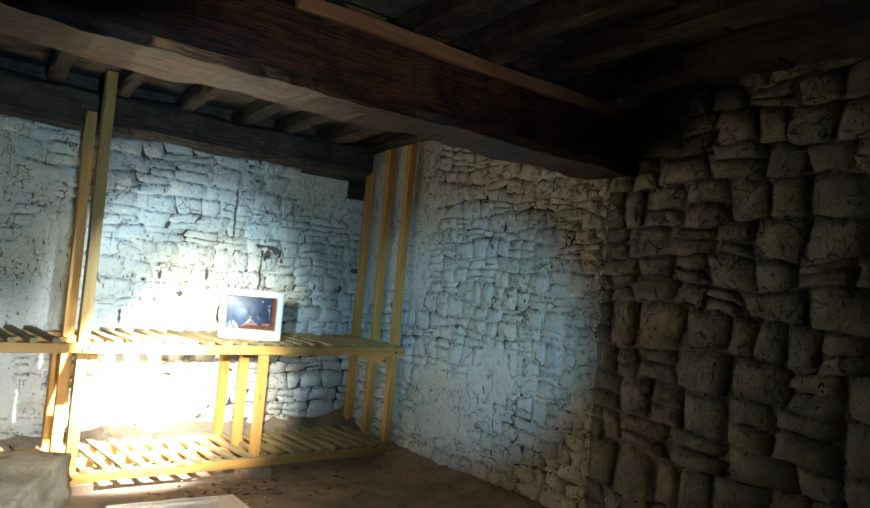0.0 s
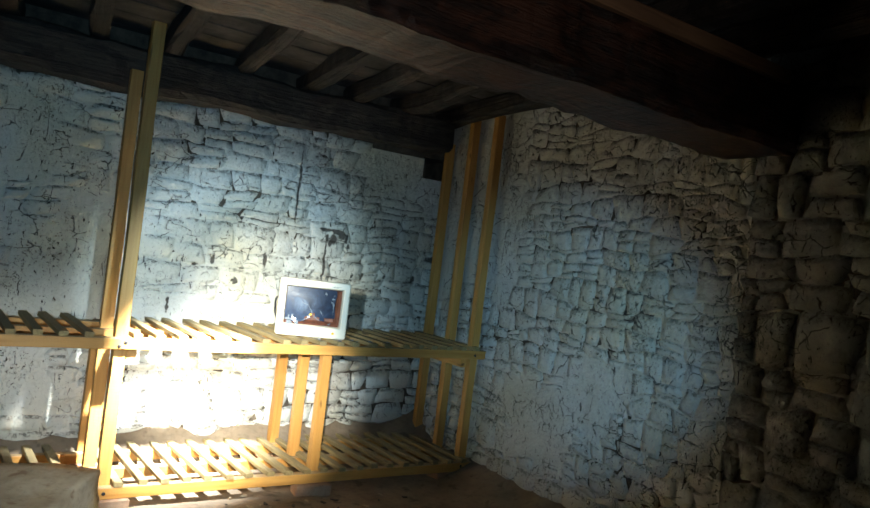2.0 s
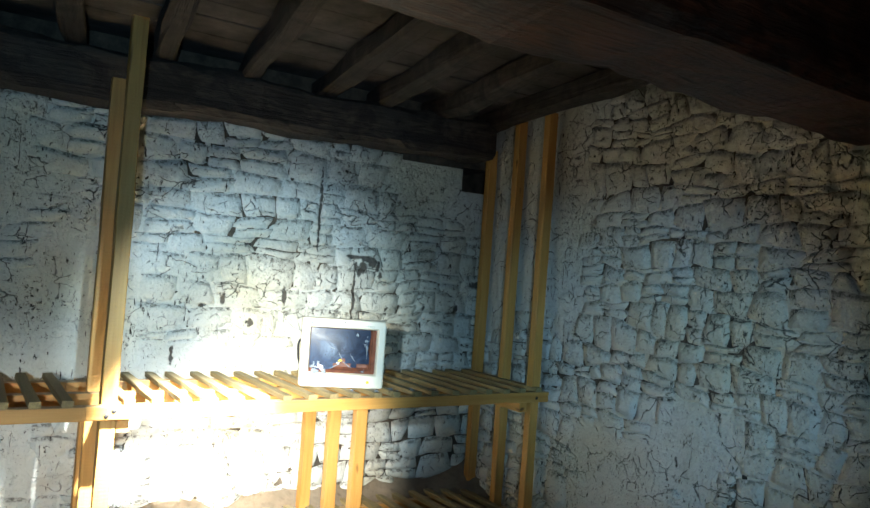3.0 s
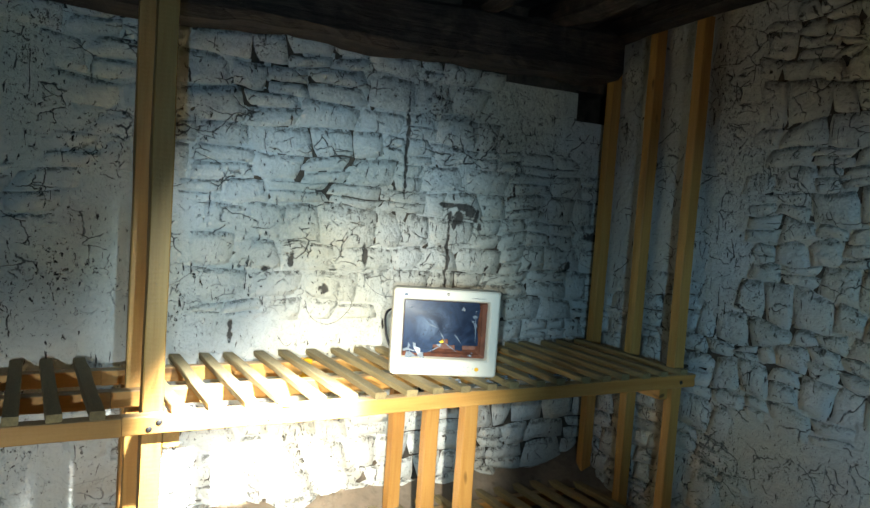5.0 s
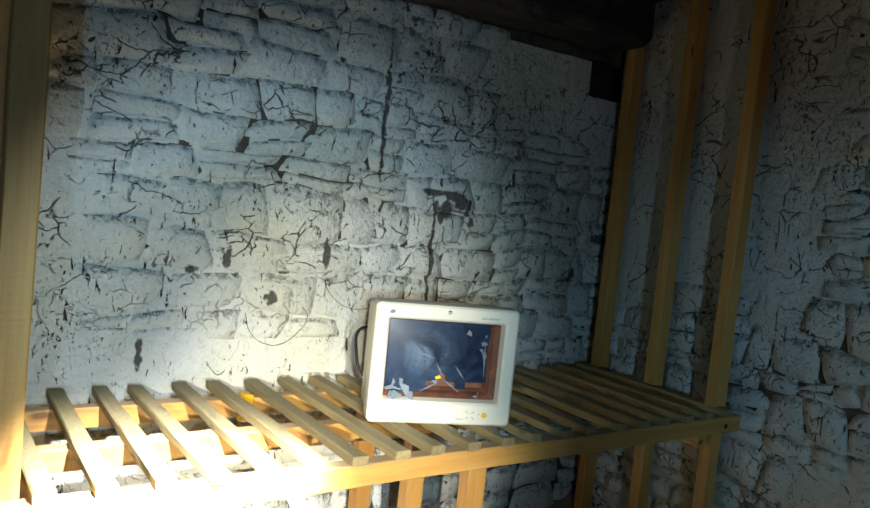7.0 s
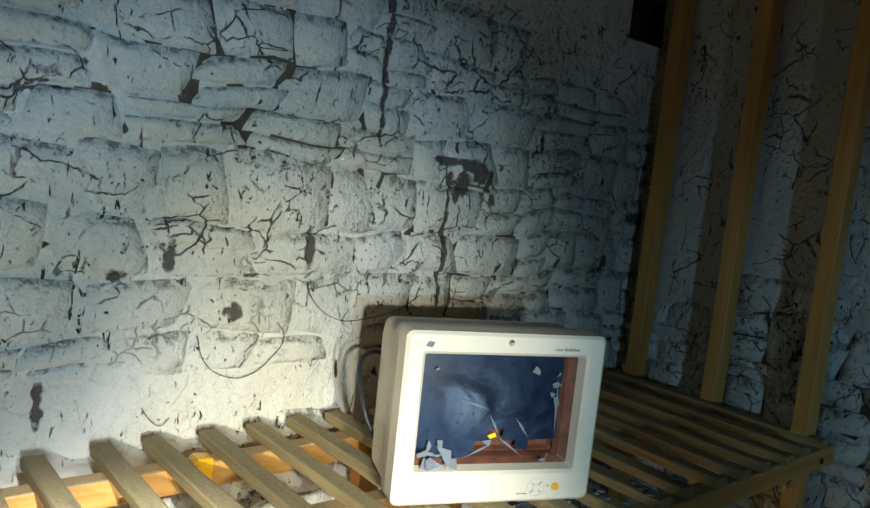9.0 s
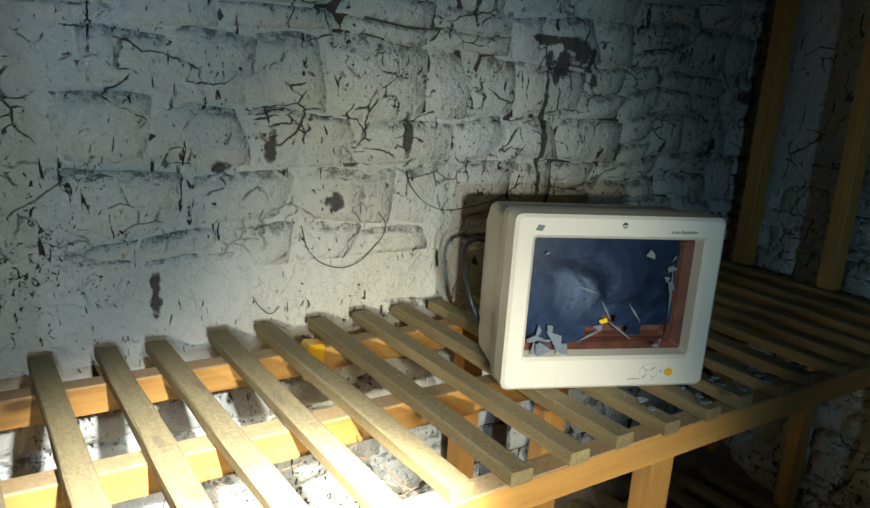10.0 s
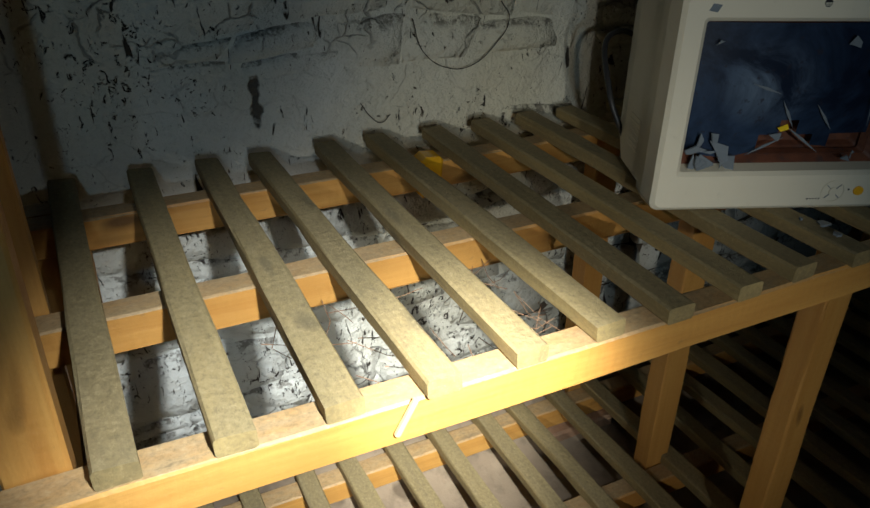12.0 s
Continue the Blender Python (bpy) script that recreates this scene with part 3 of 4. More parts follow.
def polygon(points, y0, y1):
    bm = bmesh.new()
    a = [bm.verts.new((x, y0, z)) for x, z in points]
    b = [bm.verts.new((x, y1, z)) for x, z in points]
    bm.faces.new(a)
    bm.faces.new(list(reversed(b)))
    for k in range(len(a)):
        bm.faces.new((a[k], b[k], b[(k + 1) % len(a)], a[(k + 1) % len(a)]))
    bmesh.ops.recalc_face_normals(bm, faces=bm.faces[:])
    return bm


monitor = empty("computer_monitor", 1.931, 4.160, SLAT_TOP, "old beige tube computer monitor with a smashed screen, on the slats", "monitor")
monitor.matrix_world = pose(1.931, 4.160, SLAT_TOP + 0.001, 0, 0, -22.0) @ Matrix.Diagonal((1.0, 0.94, 0.94, 1))
W, H = 0.388, 0.335
OW, OH, OZ = 0.314, 0.228, 0.178
part("bezel", loft([
    (rounded(W, H, 0.014, 0, H / 2), 0.075), (rounded(W + 0.004, H + 0.002, 0.014, 0, H / 2), 0.045), (rounded(W, H, 0.014, 0, H / 2), 0.006),
    (rounded(W - 0.012, H - 0.012, 0.012, 0, H / 2), 0.0), (rounded(OW + 0.012, OH + 0.012, 0.006, 0, OZ), 0.0),
    (rounded(OW, OH, 0.004, 0, OZ), 0.006), (rounded(OW - 0.012, OH - 0.012, 0.004, 0, OZ), 0.035)]), M_PLASTIC, monitor, "thick cream plastic front frame")
part("groove", loft([(rounded(W - 0.030, H - 0.026, 0.012, 0, H / 2 - 0.002), 0.074), (rounded(W - 0.030, H - 0.026, 0.012, 0, H / 2 - 0.002), 0.086)]), M_DARKPLASTIC, monitor, "dark seam behind the front frame")
shell = part("housing", loft([
    (rounded(W - 0.034, H - 0.030, 0.012, 0, H / 2 - 0.003), 0.080), (rounded(W - 0.010, H - 0.016, 0.014, 0, H / 2 - 0.003), 0.086),
    (rounded(W - 0.014, H - 0.020, 0.016, 0, H / 2 - 0.004), 0.19), (rounded(W - 0.05, H - 0.05, 0.03, 0, H / 2 - 0.012), 0.27),
    (rounded(0.25, 0.21, 0.03, 0, H / 2 - 0.02), 0.32), (rounded(0.20, 0.17, 0.02, 0, H / 2 - 0.03), 0.37)],
    False, True), M_PLASTIC, monitor, "tapering grey-beige rear shell")
for i in range(7):
    for s in (-1, 1):
        vent = part("vent_slot", block((-0.001, 0, -0.0022), (0.001, 0.05, 0.0022), 0), M_PLASTIC, shell)
        vent.location = (s * (W / 2 - 0.0055), 0.11, 0.055 + i * 0.009)
part("inner_mask", loft([
    (rounded(OW - 0.008, OH - 0.008, 0.004, 0, OZ), 0.028), (rounded(OW - 0.05, OH - 0.045, 0.006, -0.006, OZ + 0.004), 0.050),
    (rounded(OW - 0.06, OH - 0.055, 0.006, -0.006, OZ + 0.004), 0.058)], False, True), M_RUST, monitor, "rusty inner steel mask laid bare")
part("inner_step", loft([
    (rounded(OW - 0.034, OH - 0.034, 0.004, -0.004, OZ), 0.036), (rounded(OW - 0.044, OH - 0.040, 0.004, -0.004, OZ), 0.032),
    (rounded(OW - 0.052, OH - 0.048, 0.004, -0.006, OZ), 0.040)]), M_RUST, monitor)
verts, faces = [], []
for j in range(9):
    for i in range(11):
        u, v = i / 10, j / 8
        x = -OW / 2 + 0.006 + (OW - 0.042) * u + (0.004 * math.sin(v * 9) if i == 10 else 0)
        z = OZ - OH / 2 + 0.030 + (OH - 0.036) * v - (0.018 * math.sin(u * 7) * (1 - u) if j == 0 else 0)
        bulge = 0.016 * ((2 * u - 1) ** 2 + (2 * v - 1) ** 2) / 2
        verts.append((x, 0.016 + bulge, z - OZ))
for j in range(8):
    for i in range(10):
        if (i, j) in ((5, 0), (6, 0), (4, 0), (5, 1), (9, 0), (8, 0)):
            continue
        a = j * 11 + i
        faces.append((a, a + 1, a + 12, a + 11))
face = sheet("tube_face", verts, faces, M_TUBE, monitor, "dark blue cracked glass of the tube")
face.location = (0, 0, OZ)
rnd = random.Random(3)


def shard(x, z, size, spin, parent, material=M_GREY, y=0.012):
    pts = [(size * rnd.uniform(0.5, 1.1) * math.cos(a), size * rnd.uniform(0.35, 0.9) * math.sin(a)) for a in sorted(rnd.uniform(0, 6.28) for _ in range(5))]
    ob = part("shard", polygon(pts, 0, 0.0025), material, parent, "jagged splinter of screen glass")
    ob.matrix_local = pose(x, y, z, rnd.uniform(-20, 20), spin, rnd.uniform(-20, 20))


for x, z, s in ((-0.13, 0.105, 0.024), (-0.115, 0.092, 0.026), (-0.135, 0.125, 0.014), (-0.095, 0.098, 0.020), (-0.12, 0.112, 0.018), (-0.142, 0.092, 0.016), (0.095, 0.091, 0.010), (0.105, 0.245, 0.013), (0.100, 0.225, 0.009), (-0.02, 0.13, 0.012), (-0.105, 0.108, 0.022), (-0.128, 0.088, 0.022), (-0.085, 0.09, 0.018), (0.108, 0.215, 0.016), (0.112, 0.262, 0.012), (-0.128, 0.268, 0.010), (0.06, 0.272, 0.012), (0.092, 0.10, 0.014), (-0.11, 0.128, 0.012)):
    shard(x, z - 0.012, s, rnd.uniform(0, 90), monitor)
for x, z, length, a in ((0.02, 0.125, 0.075, 38), (-0.035, 0.115, 0.06, -28), (-0.01, 0.165, 0.05, 62), (0.045, 0.160, 0.05, 55), (-0.05, 0.205, 0.05, 20), (0.110, 0.20, 0.11, 88)):
    ob = part("crack", polygon([(-length / 2, -0.0006), (0, -0.0022), (length / 2, 0), (0, 0.0022)], 0, 0.0015), M_GREY, monitor, "bright edge of a crack in the glass")
    ob.matrix_local = pose(x, 0.012, z - 0.012, 0, a, 0)
part("leaf_scrap", polygon([(-0.022, 0.132), (-0.008, 0.138), (-0.004, 0.130), (-0.016, 0.126)], 0.011, 0.0125), M_YELLOW, monitor)


def ring(radius, thick, deep):
    bm = bmesh.new()
    n = 28
    loops = []
    for r, y in ((radius, 0.001), (radius, -deep), (radius - thick, -deep), (radius - thick, 0.001)):
        loops.append([bm.verts.new((r * math.cos(6.2832 * k / n), y, r * math.sin(6.2832 * k / n))) for k in range(n)])
    for a, b in zip(loops, loops[1:]):
        for k in range(n):
            bm.faces.new((a[k], b[k], b[(k + 1) % n], a[(k + 1) % n]))
    bmesh.ops.recalc_face_normals(bm, faces=bm.faces[:])
    return bm


def disc(radius, deep, n=20):
    bm = bmesh.new()
    bmesh.ops.create_cone(bm, segments=n, radius1=radius, radius2=radius * 0.92, depth=deep, cap_ends=True)
    bmesh.ops.rotate(bm, matrix=Matrix.Rotation(radians(90), 3, "X"), verts=bm.verts[:])
    return bm


dial = part("dial", ring(0.0185, 0.002, 0.0015), M_PLASTIC, monitor, "round moulded control ring")
dial.location = (0.082, 0, 0.030)
part("dial_centre", disc(0.007, 0.004), M_PLASTIC, dial)
for a in (45, 135):
    ob = part("dial_spoke", block((-0.016, -0.001, -0.0006), (0.016, 0.001, 0.0006), 0), M_GREY, dial)
    ob.matrix_local = pose(0, 0, 0, 0, a, 0)
part("power_button", disc(0.008, 0.006), M_AMBER, monitor, "yellowed round power button").location = (0.121, 0, 0.031)
part("indicator", disc(0.0016, 0.002, 8), M_DARKPLASTIC, monitor).location = (0.106, 0, 0.033)
emblem = part("emblem", disc(0.0058, 0.002), M_DARKPLASTIC, monitor, "small dark round emblem")
emblem.location = (0.0, 0, 0.318)
part("emblem_bar", block((-0.005, -0.0016, -0.0008), (0.005, -0.001, 0.0008), 0), M_PLASTIC, emblem)
part("emblem_bar", block((-0.005, -0.0016, -0.0032), (0.005, -0.001, -0.002), 0), M_PLASTIC, emblem)
words = bpy.data.curves.new("lettering", "FONT")
words.body, words.size, words.shear, words.extrude, words.align_x = "Low Radiation", 0.0085, 0.35, 0.0002, "CENTER"
words.materials.append(M_DARKPLASTIC)
text = new("lettering", words)
text.parent = monitor
text.matrix_local = pose(0.112, -0.0006, 0.305, 90, 0, 0)
for i in range(5):
    bar = part("small_mark", block((-0.0012, -0.0007, -0.001), (0.0012, 0, 0.001), 0), M_DARKPLASTIC, monitor)
    bar.location = (0.045 + 0.0045 * i, 0, 0.018)
sticker = part("scuff", polygon([(-0.008, -0.004), (0.004, -0.006), (0.009, 0.004), (-0.003, 0.006)], -0.0007, 0.0), M_GREY, monitor, "greyish scuff on the plastic")
sticker.location = (-0.152, 0, 0.311)
cable = bpy.data.curves.new("cable", "CURVE")
cable.dimensions, cable.bevel_depth, cable.bevel_resolution = "3D", 0.005, 2
spline = cable.splines.new("BEZIER")
spline.bezier_points.add(3)
for bp, co in zip(spline.bezier_points, ((-0.06, 0.37, 0.14), (-0.17, 0.36, 0.20), (-0.20, 0.26, 0.12), (-0.16, 0.22, 0.012))):
    bp.co, bp.handle_left_type, bp.handle_right_type = co, "AUTO", "AUTO"
cable.materials.append(M_DARKPLASTIC)
lead = new("cable", cable)
lead.parent = monitor

# splinters and crumbs on the slats beside the monitor
for i in range(26):
    x, y = rnd.uniform(1.9, 2.4), rnd.uniform(4.03, 4.12)
    k = round((x - 0.98) / 0.107)
    x = 0.98 + 0.107 * k + rnd.uniform(-0.014, 0.014)
    s = rnd.uniform(0.004, 0.014)
    pts = [(s * rnd.uniform(0.5, 1.1) * math.cos(a), s * rnd.uniform(0.4, 1) * math.sin(a)) for a in (0, 1.3, 2.6, 3.9, 5.2)]
    ob = part("glass_splinter", polygon(pts, 0, 0.003), M_GREY)
    ob.matrix_world = pose(x, y, SLAT_TOP + 0.002, 90 + rnd.uniform(-8, 8), 0, rnd.uniform(0, 180))
    tagged(ob, "small blue-grey glass splinter on a slat", "glass splinter", "screen splinters")

# ---- things on the floor and shelves ----


def draining_board():
    """A ribbed white enamel board, its raised rim folded down to the floor."""
    thing = empty("draining_board", 1.245, 3.10, FLOOR, "white enamelled ribbed sink draining board lying on the earth floor", "sink board", rz=-5)
    w, d, h = 0.65, 0.88, 0.075
    verts, faces = [], []
    nx, ny = 64, 90
    for j in range(ny + 1):
        for i in range(nx + 1):
            x, y = -w / 2 + w * i / nx, -d / 2 + d * j / ny
            ex, ey = min(x + w / 2, w / 2 - x), min(y + d / 2, d / 2 - y)
            e = min(ex, ey)
            z = h - 0.006 * min(1, max(0, (e - 0.03) / 0.02))
            fade = min(1, max(0, (x + w / 2 - 0.10) / 0.06)) * min(1, max(0, (w / 2 - 0.085 - x) / 0.02)) * min(1, max(0, (d / 2 - 0.075 - y) / 0.01))
            z += fade * 0.005 * max(0.0, math.sin((y + d / 2) * 6.2832 / 0.042)) ** 0.7
            if e < 0.012:
                z -= (0.012 - e) * 0.6
            verts.append((x, y, z))
    for j in range(ny):
        for i in range(nx):
            a = j * (nx + 1) + i
            faces.append((a, a + 1, a + nx + 2, a + nx + 1))
    sheet("top", verts, faces, M_ENAMEL, thing)
    bm = loft([([(x, y) for x, y in rounded(w, d, 0.012)], -0.0), ([(x, y) for x, y in rounded(w - 0.01, d - 0.01, 0.012)], 1.0)])
    for v in bm.verts:
        v.co = Vector((v.co.x, v.co.z, h - 0.006 - v.co.y * (h - 0.012)))
    part("rim", bm, M_ENAMEL, thing)
    hole = ring(0.016, 0.007, 0.006)
    bmesh.ops.rotate(hole, matrix=Matrix.Rotation(radians(-90), 3, "X"), verts=hole.verts[:])
    part("fitting", hole, M_STEEL, thing, "small round steel fitting").location = (w / 2 + 0.012, d / 2 - 0.14, h - 0.008)
    part("fitting_tongue", block((w / 2 - 0.03, d / 2 - 0.16, h - 0.014), (w / 2 + 0.02, d / 2 - 0.12, h - 0.009), 0.002), M_ENAMEL, thing)


draining_board()


def boulder():
    bm = bmesh.new()
    bmesh.ops.create_cube(bm, size=1)
    bmesh.ops.subdivide_edges(bm, edges=bm.edges[:], cuts=14, use_grid_fill=True)
    for v in bm.verts:
        p = v.co.copy()
        q = Vector((p.x, p.y, p.z))
        q *= 1 - 0.20 * max(0, q.length - 0.55)
        x, y, z = q.x * 0.46, q.y * 1.02, q.z
        top = 0.25 + 0.09 * (p.y + 0.5) - 0.05 * max(0, -p.x)
        z = (z + 0.5) * top
        z -= 0.10 * max(0.0, -p.y - 0.1) * (p.z > 0)
        x += 0.05 * (p.z < 0) * p.x
        r = Vector((x, y, z))
        n1 = noise.noise(r * 5 + Vector((3, 1, 7)))
        n2 = noise.noise(r * 17)
        n3 = noise.noise(r * 45)
        rough = 1.0 if p.z < 0.45 else 0.35
        r += Vector((p.x, p.y * 0.7, 0.5 * p.z)).normalized() * (0.040 * n1 + rough * (0.018 * n2 + 0.009 * n3))
        r.z = max(r.z, -0.01)
        v.co = r
    ob = part("boulder", bm, M_BOULDER, smooth=True)
    ob.matrix_world = pose(0.35, 3.38, FLOOR - 0.02, 0, 0, -33)
    tagged(ob, "large sandy-brown broken stone block lying on the floor", "boulder")


boulder()


def tub():
    """An empty printed plastic tub, tipped over against the stone."""
    thing = empty("plastic_tub", 0.17, 2.86, 0.25, "tipped yellow and white printed plastic tub with a red lid", "plastic tub")
    axis = Vector((0.72, -0.42, -0.50)).normalized()
    thing.matrix_world = Matrix.Translation(Vector((0.16, 2.84, 0.27)) - axis * 0.1) @ axis.to_track_quat("Z", "Y").to_matrix().to_4x4()
    n = 40

    def tube(r0, z0, r1, z1, a0=0.0, a1=6.28319, lift=0.0):
        bm = bmesh.new()
        rows = []
        for k in range(9):
            f = k / 8
            r, z = r0 + (r1 - r0) * f + lift, z0 + (z1 - z0) * f
            rows.append([bm.verts.new((r * math.cos(a0 + (a1 - a0) * i / n), r * math.sin(a0 + (a1 - a0) * i / n), z)) for i in range(n + 1)])
        for a, b in zip(rows, rows[1:]):
            for i in range(n):
                bm.faces.new((a[i], a[i + 1], b[i + 1], b[i]))
        return bm
    part("wall", tube(0.072, 0.0, 0.092, 0.19), M_WHITE, thing, smooth=True)
    part("base", disc(0.073, 0.006, 32), M_WHITE, thing).matrix_local = pose(0, 0, 0.003, 90, 0, 0)
    part("label_band", tube(0.0745, 0.022, 0.0895, 0.165, 0, 6.28319, 0.0008), M_YELLOW, thing, "bright yellow printed band", True)
    lid = part("lid", tube(0.094, 0.178, 0.095, 0.200, 0, 6.28319, 0.001), M_RED, thing, "red plastic lid", True)
    part("lid_top", disc(0.094, 0.004, 36), M_RED, lid).matrix_local = pose(0, 0, 0.199, 90, 0, 0)
    for a, b, z0, z1, m in ((3.2, 3.75, 0.05, 0.10, M_ORANGE), (3.9, 4.5, 0.11, 0.155, M_GREEN), (4.6, 5.1, 0.06, 0.11, M_WHITE), (5.2, 5.8, 0.10, 0.15, M_ORANGE), (0.2, 0.9, 0.05, 0.12, M_GREEN), (1.4, 2.1, 0.09, 0.15, M_ORANGE), (2.3, 2.8, 0.04, 0.10, M_WHITE)):
        r0, r1 = 0.072 + 0.02 * z0 / 0.19, 0.072 + 0.02 * z1 / 0.19
        part("print_patch", tube(r0, z0, r1, z1, a, b, 0.0022), m, thing, smooth=True)


tub()

slab = part("stone_slab", block((-0.11, -0.09, 0), (0.11, 0.09, 0.028), 0.006), M_BOULDER)
slab.matrix_world = pose(0.56, 4.15, LOW_TOP + 0.0235, 0, 0, 4)
tagged(slab, "flat pale stone slab on the lower slats", "stone slab")

pipe = empty("pipe_clamp", 0.18, 4.12, SLAT_TOP, "dark rusty iron pipe clamp lying on the slats", "pipe clamp")
bm = bmesh.new()
bmesh.ops.create_cone(bm, segments=16, radius1=0.022, radius2=0.019, depth=0.19, cap_ends=True)
place(part("body", bm, M_BLACK, pipe, smooth=True), 0, 0, 0.022, 0, 90, 4)
bm = bmesh.new()
bmesh.ops.create_cone(bm, segments=12, radius1=0.014, radius2=0.012, depth=0.05, cap_ends=True)
place(part("stem", bm, M_BLACK, pipe, smooth=True), 0.03, 0, 0.055)
bm = bmesh.new()
bmesh.ops.create_cone(bm, segments=16, radius1=0.030, radius2=0.030, depth=0.02, cap_ends=True)
place(part("collar", bm, M_BLACK, pipe, smooth=True), -0.085, -0.006, 0.030, 0, 90, 4)

film = part("amber_film", block((-0.022, -0.026, -0.075), (0.022, 0.024, 0.004), 0.008), M_AMBER)
film.matrix_world = pose(1.575, 4.617, RAIL_TOP + 0.003, 0, 4, -3)
tagged(film, "crumpled amber plastic film wrapped over the rear rail", "plastic film")

M_SPLINTER = timber_mat("fresh_splinter", (0.66, 0.50, 0.26), (0.50, 0.34, 0.15), None, 0, False, 0.001, 0.7)
stick = part("wood_splinter", block((-0.003, -0.003, -0.035), (0.003, 0.003, 0.012), 0.001), M_SPLINTER)
stick.matrix_world = pose(1.262, 4.014, 0.832, 0, 28, 0)
tagged(stick, "pale wood splinter peeling off the front rail", "splinter")

straw = bpy.data.curves.new("straw", "CURVE")
straw.dimensions, straw.bevel_depth, straw.bevel_resolution = "3D", 0.0006, 0
for i in range(45):
    c = Vector((rnd.choice((1.22, 1.33, 1.45, 1.56)) + rnd.gauss(0, 0.035), rnd.uniform(4.07, 4.30), rnd.uniform(0.775, 0.80)))
    d = Vector((rnd.gauss(0, 1), rnd.gauss(0, 1), rnd.gauss(0, 0.25))).normalized() * rnd.uniform(0.02, 0.06)
    line = straw.splines.new("POLY")
    line.points.add(2)
    for pt, co in zip(line.points, (c - d, c + Vector((rnd.gauss(0, 0.008), rnd.gauss(0, 0.008), -0.008)), c + d)):
        pt.co = (*co, 1)
straw.materials.append(M_LATH)
tagged(new("dry_straw", straw), "pale dry straw and cobweb caught under the slats", "straw", kind="stuff")

# dusty threads hanging loose on the lime of the back wall
def thread(points):
    curve = bpy.data.curves.new("thread", "CURVE")
    curve.dimensions, curve.bevel_depth, curve.bevel_resolution = "3D", 0.0009, 1
    line = curve.splines.new("BEZIER")
    line.bezier_points.add(len(points) - 1)
    for bp, (x, z) in zip(line.bezier_points, points):
        bp.co, bp.handle_left_type, bp.handle_right_type = (x, WALL_Y - 0.022, z), "AUTO", "AUTO"
    curve.materials.append(M_BLACK)
    tagged(new("thread", curve), "thin dark dusty thread sagging on the limewashed wall", "thread", "wall threads")


for points in (
    ((1.853, 1.166), (1.87, 1.127), (1.943, 1.074), (2.039, 1.073), (2.139, 1.096), (2.193, 1.127)),
    ((1.6, 1.055), (1.622, 0.994), (1.674, 0.958), (1.725, 0.957), (1.776, 0.992), (1.806, 1.041), (1.786, 1.074)),
    ((1.495, 0.91), (1.515, 0.881), (1.536, 0.868), (1.554, 0.882)),
):
    thread(points)

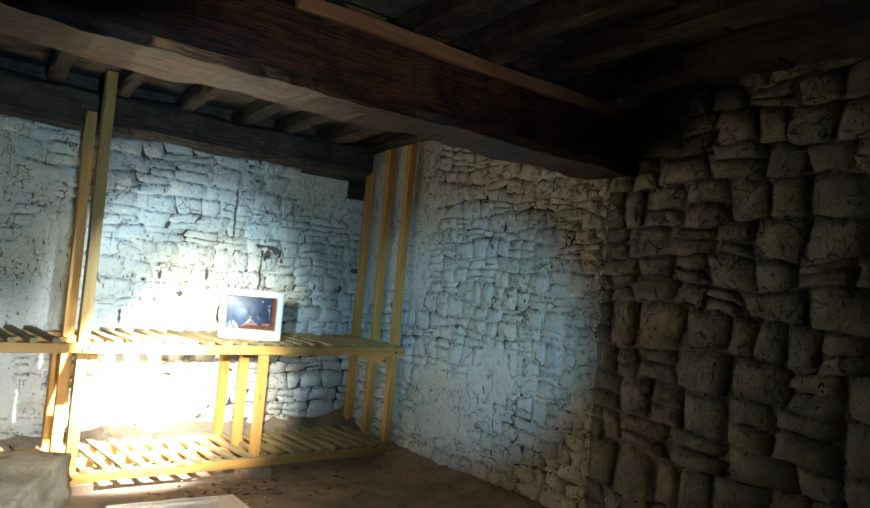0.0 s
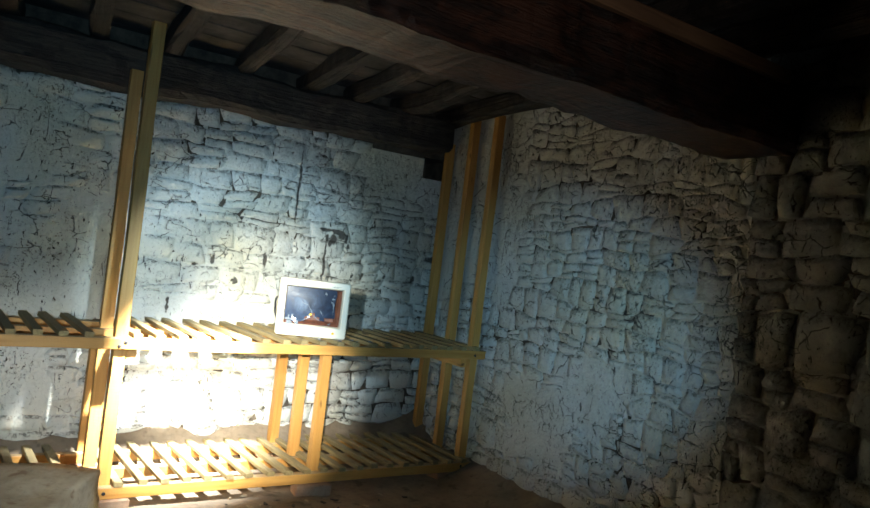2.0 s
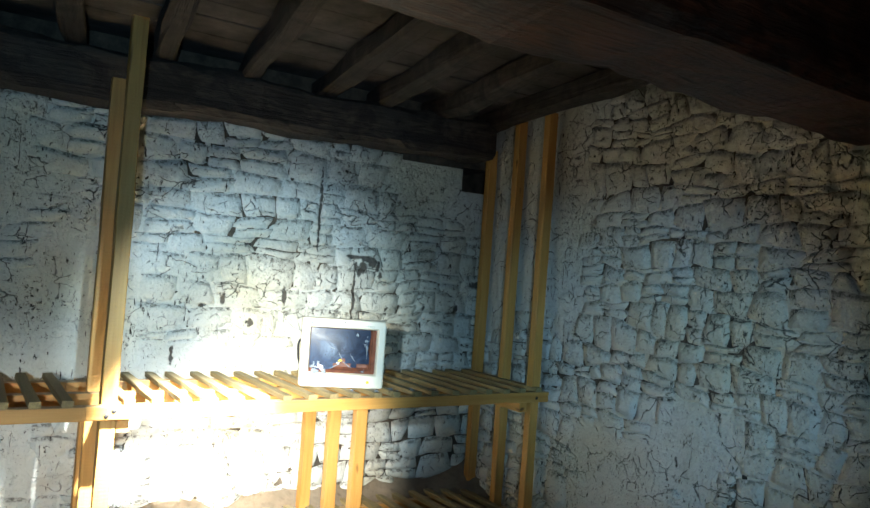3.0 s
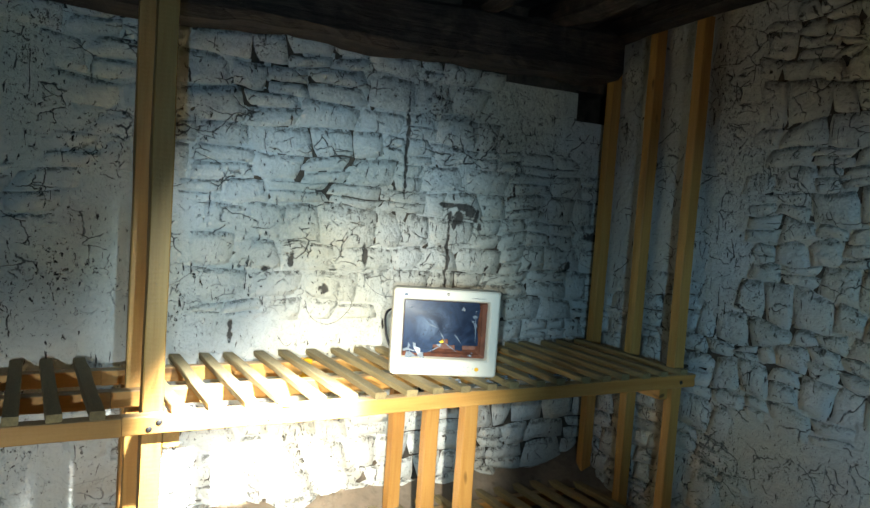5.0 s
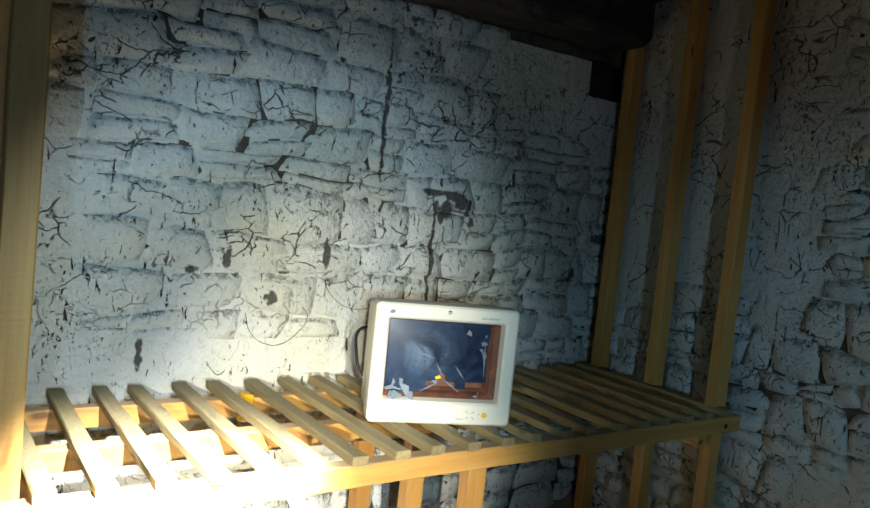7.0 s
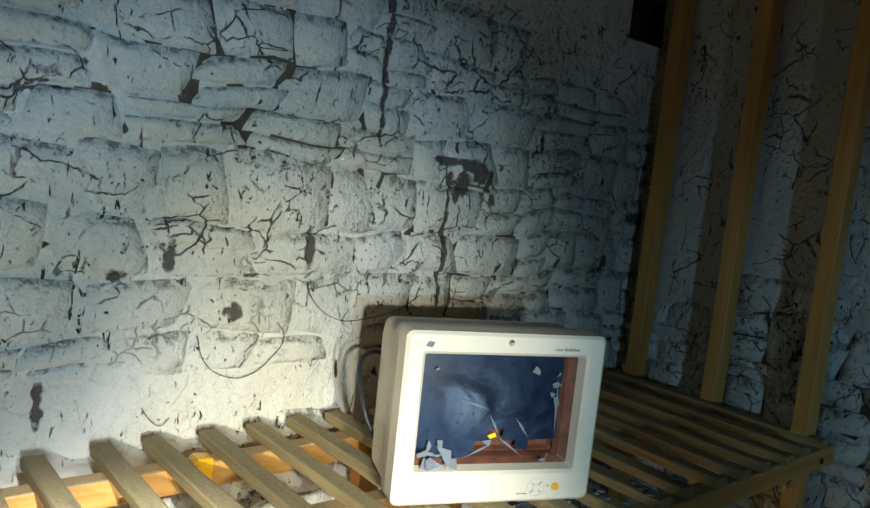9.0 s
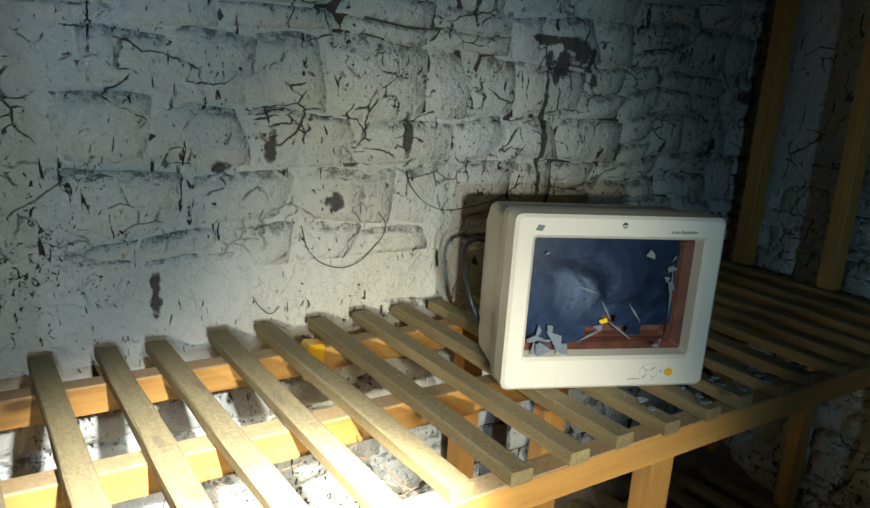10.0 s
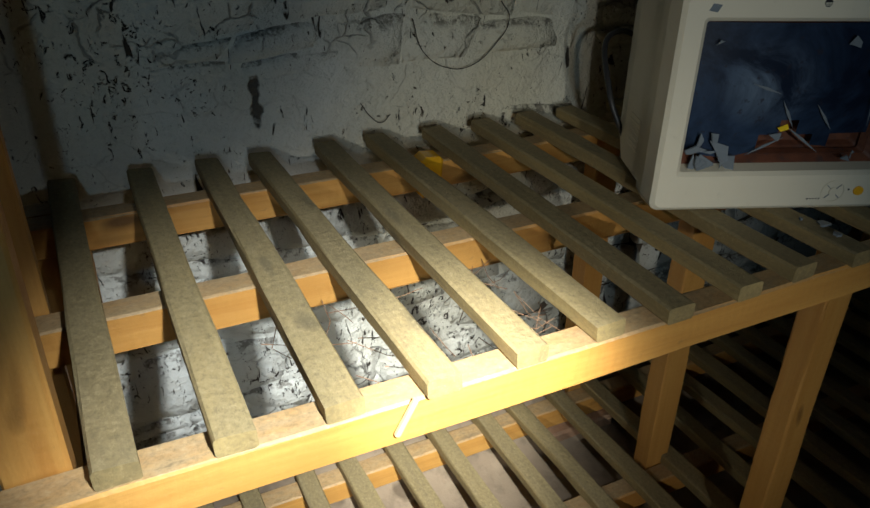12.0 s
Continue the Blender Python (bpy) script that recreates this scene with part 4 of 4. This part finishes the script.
# litter on the earth floor in front of the rack
for i in range(70):
    x, y = 1.75 + rnd.gauss(0, 0.22), 3.78 + rnd.gauss(0, 0.10)
    if rnd.random() < 0.3:
        x, y = rnd.uniform(0.9, 2.7), rnd.uniform(3.0, 4.0)
    if 0.86 < x < 1.66 and 2.5 < y < 3.6:
        continue
    s = rnd.uniform(0.006, 0.024)
    pts = [(s * rnd.uniform(0.6, 1.5) * math.cos(a), s * rnd.uniform(0.2, 0.7) * math.sin(a)) for a in (0, 1.1, 2.3, 3.4, 4.6, 5.5)]
    dark = rnd.random() < 0.65
    ob = part("litter", polygon(pts, 0, 0.004), M_BLACK if dark else M_BOULDER)
    ob.matrix_world = pose(x, y, FLOOR + 0.008, 90 + rnd.uniform(-12, 12), 0, rnd.uniform(0, 180))
    tagged(ob, "small dark flake of debris on the earth" if dark else "small pale stone chip on the earth", "debris", "floor litter")

# ---- stonework of the walls ----


def smooth_back(u, z):
    """Where thick plaster hides the stones of the back wall."""
    x = u - 2.0
    if z < 0.34:
        return False
    if x < 0.75:
        return z < 0.78 or noise.noise((x * 2.0, z * 2.0, 6)) > 0.05
    if 0.78 < z < 0.99 and x < 1.9:
        return True
    if 2.45 < x < 2.95 and z > 1.75:
        return True
    if x > 2.0 and z < 0.75:
        return False
    return noise.noise((x * 1.7, z * 2.1, 11)) > 0.32


def smooth_side(u, z):
    """Where plaster hides the stones of the side wall."""
    if u < 0.95 and z > 1.15 + 0.15 * noise.noise((u * 3, z * 3, 1)):
        return True
    if 1.0 < u < 1.5 and 0.28 < z < 0.75:
        return True
    return u < 2.6 and noise.noise((u * 1.5, z * 1.8, 21)) > 0.42


stonework(back, 5.2, 0.02, 2.06, lambda u, out, z: (u - 2.0, WALL_Y - out, z), M_BACK, 3.0, (0.10, 0.26), (0.080, 0.140),
          [(a + 2.0, b + 2.0, c, d) for a, b, c, d in HOLES], 0.0, 290, (2.0, 5.2), smooth_back, 1.1, 0.3, 0.0015, lambda u, z: u > 4.05 and z < 0.72)
stonework(right, 2.50, 0.0, 2.42, lambda u, out, z: (side_x(WALL_Y - u) - out, WALL_Y - u, z), M_SIDE, 8.0, (0.08, 0.20), (0.075, 0.135), (), 0.1, 290, (0.0, 2.5),
          smooth_side, 1.8, 0.25, 0.0005)
# near stretch of larger stones, with the dimness beyond the beam in their colour
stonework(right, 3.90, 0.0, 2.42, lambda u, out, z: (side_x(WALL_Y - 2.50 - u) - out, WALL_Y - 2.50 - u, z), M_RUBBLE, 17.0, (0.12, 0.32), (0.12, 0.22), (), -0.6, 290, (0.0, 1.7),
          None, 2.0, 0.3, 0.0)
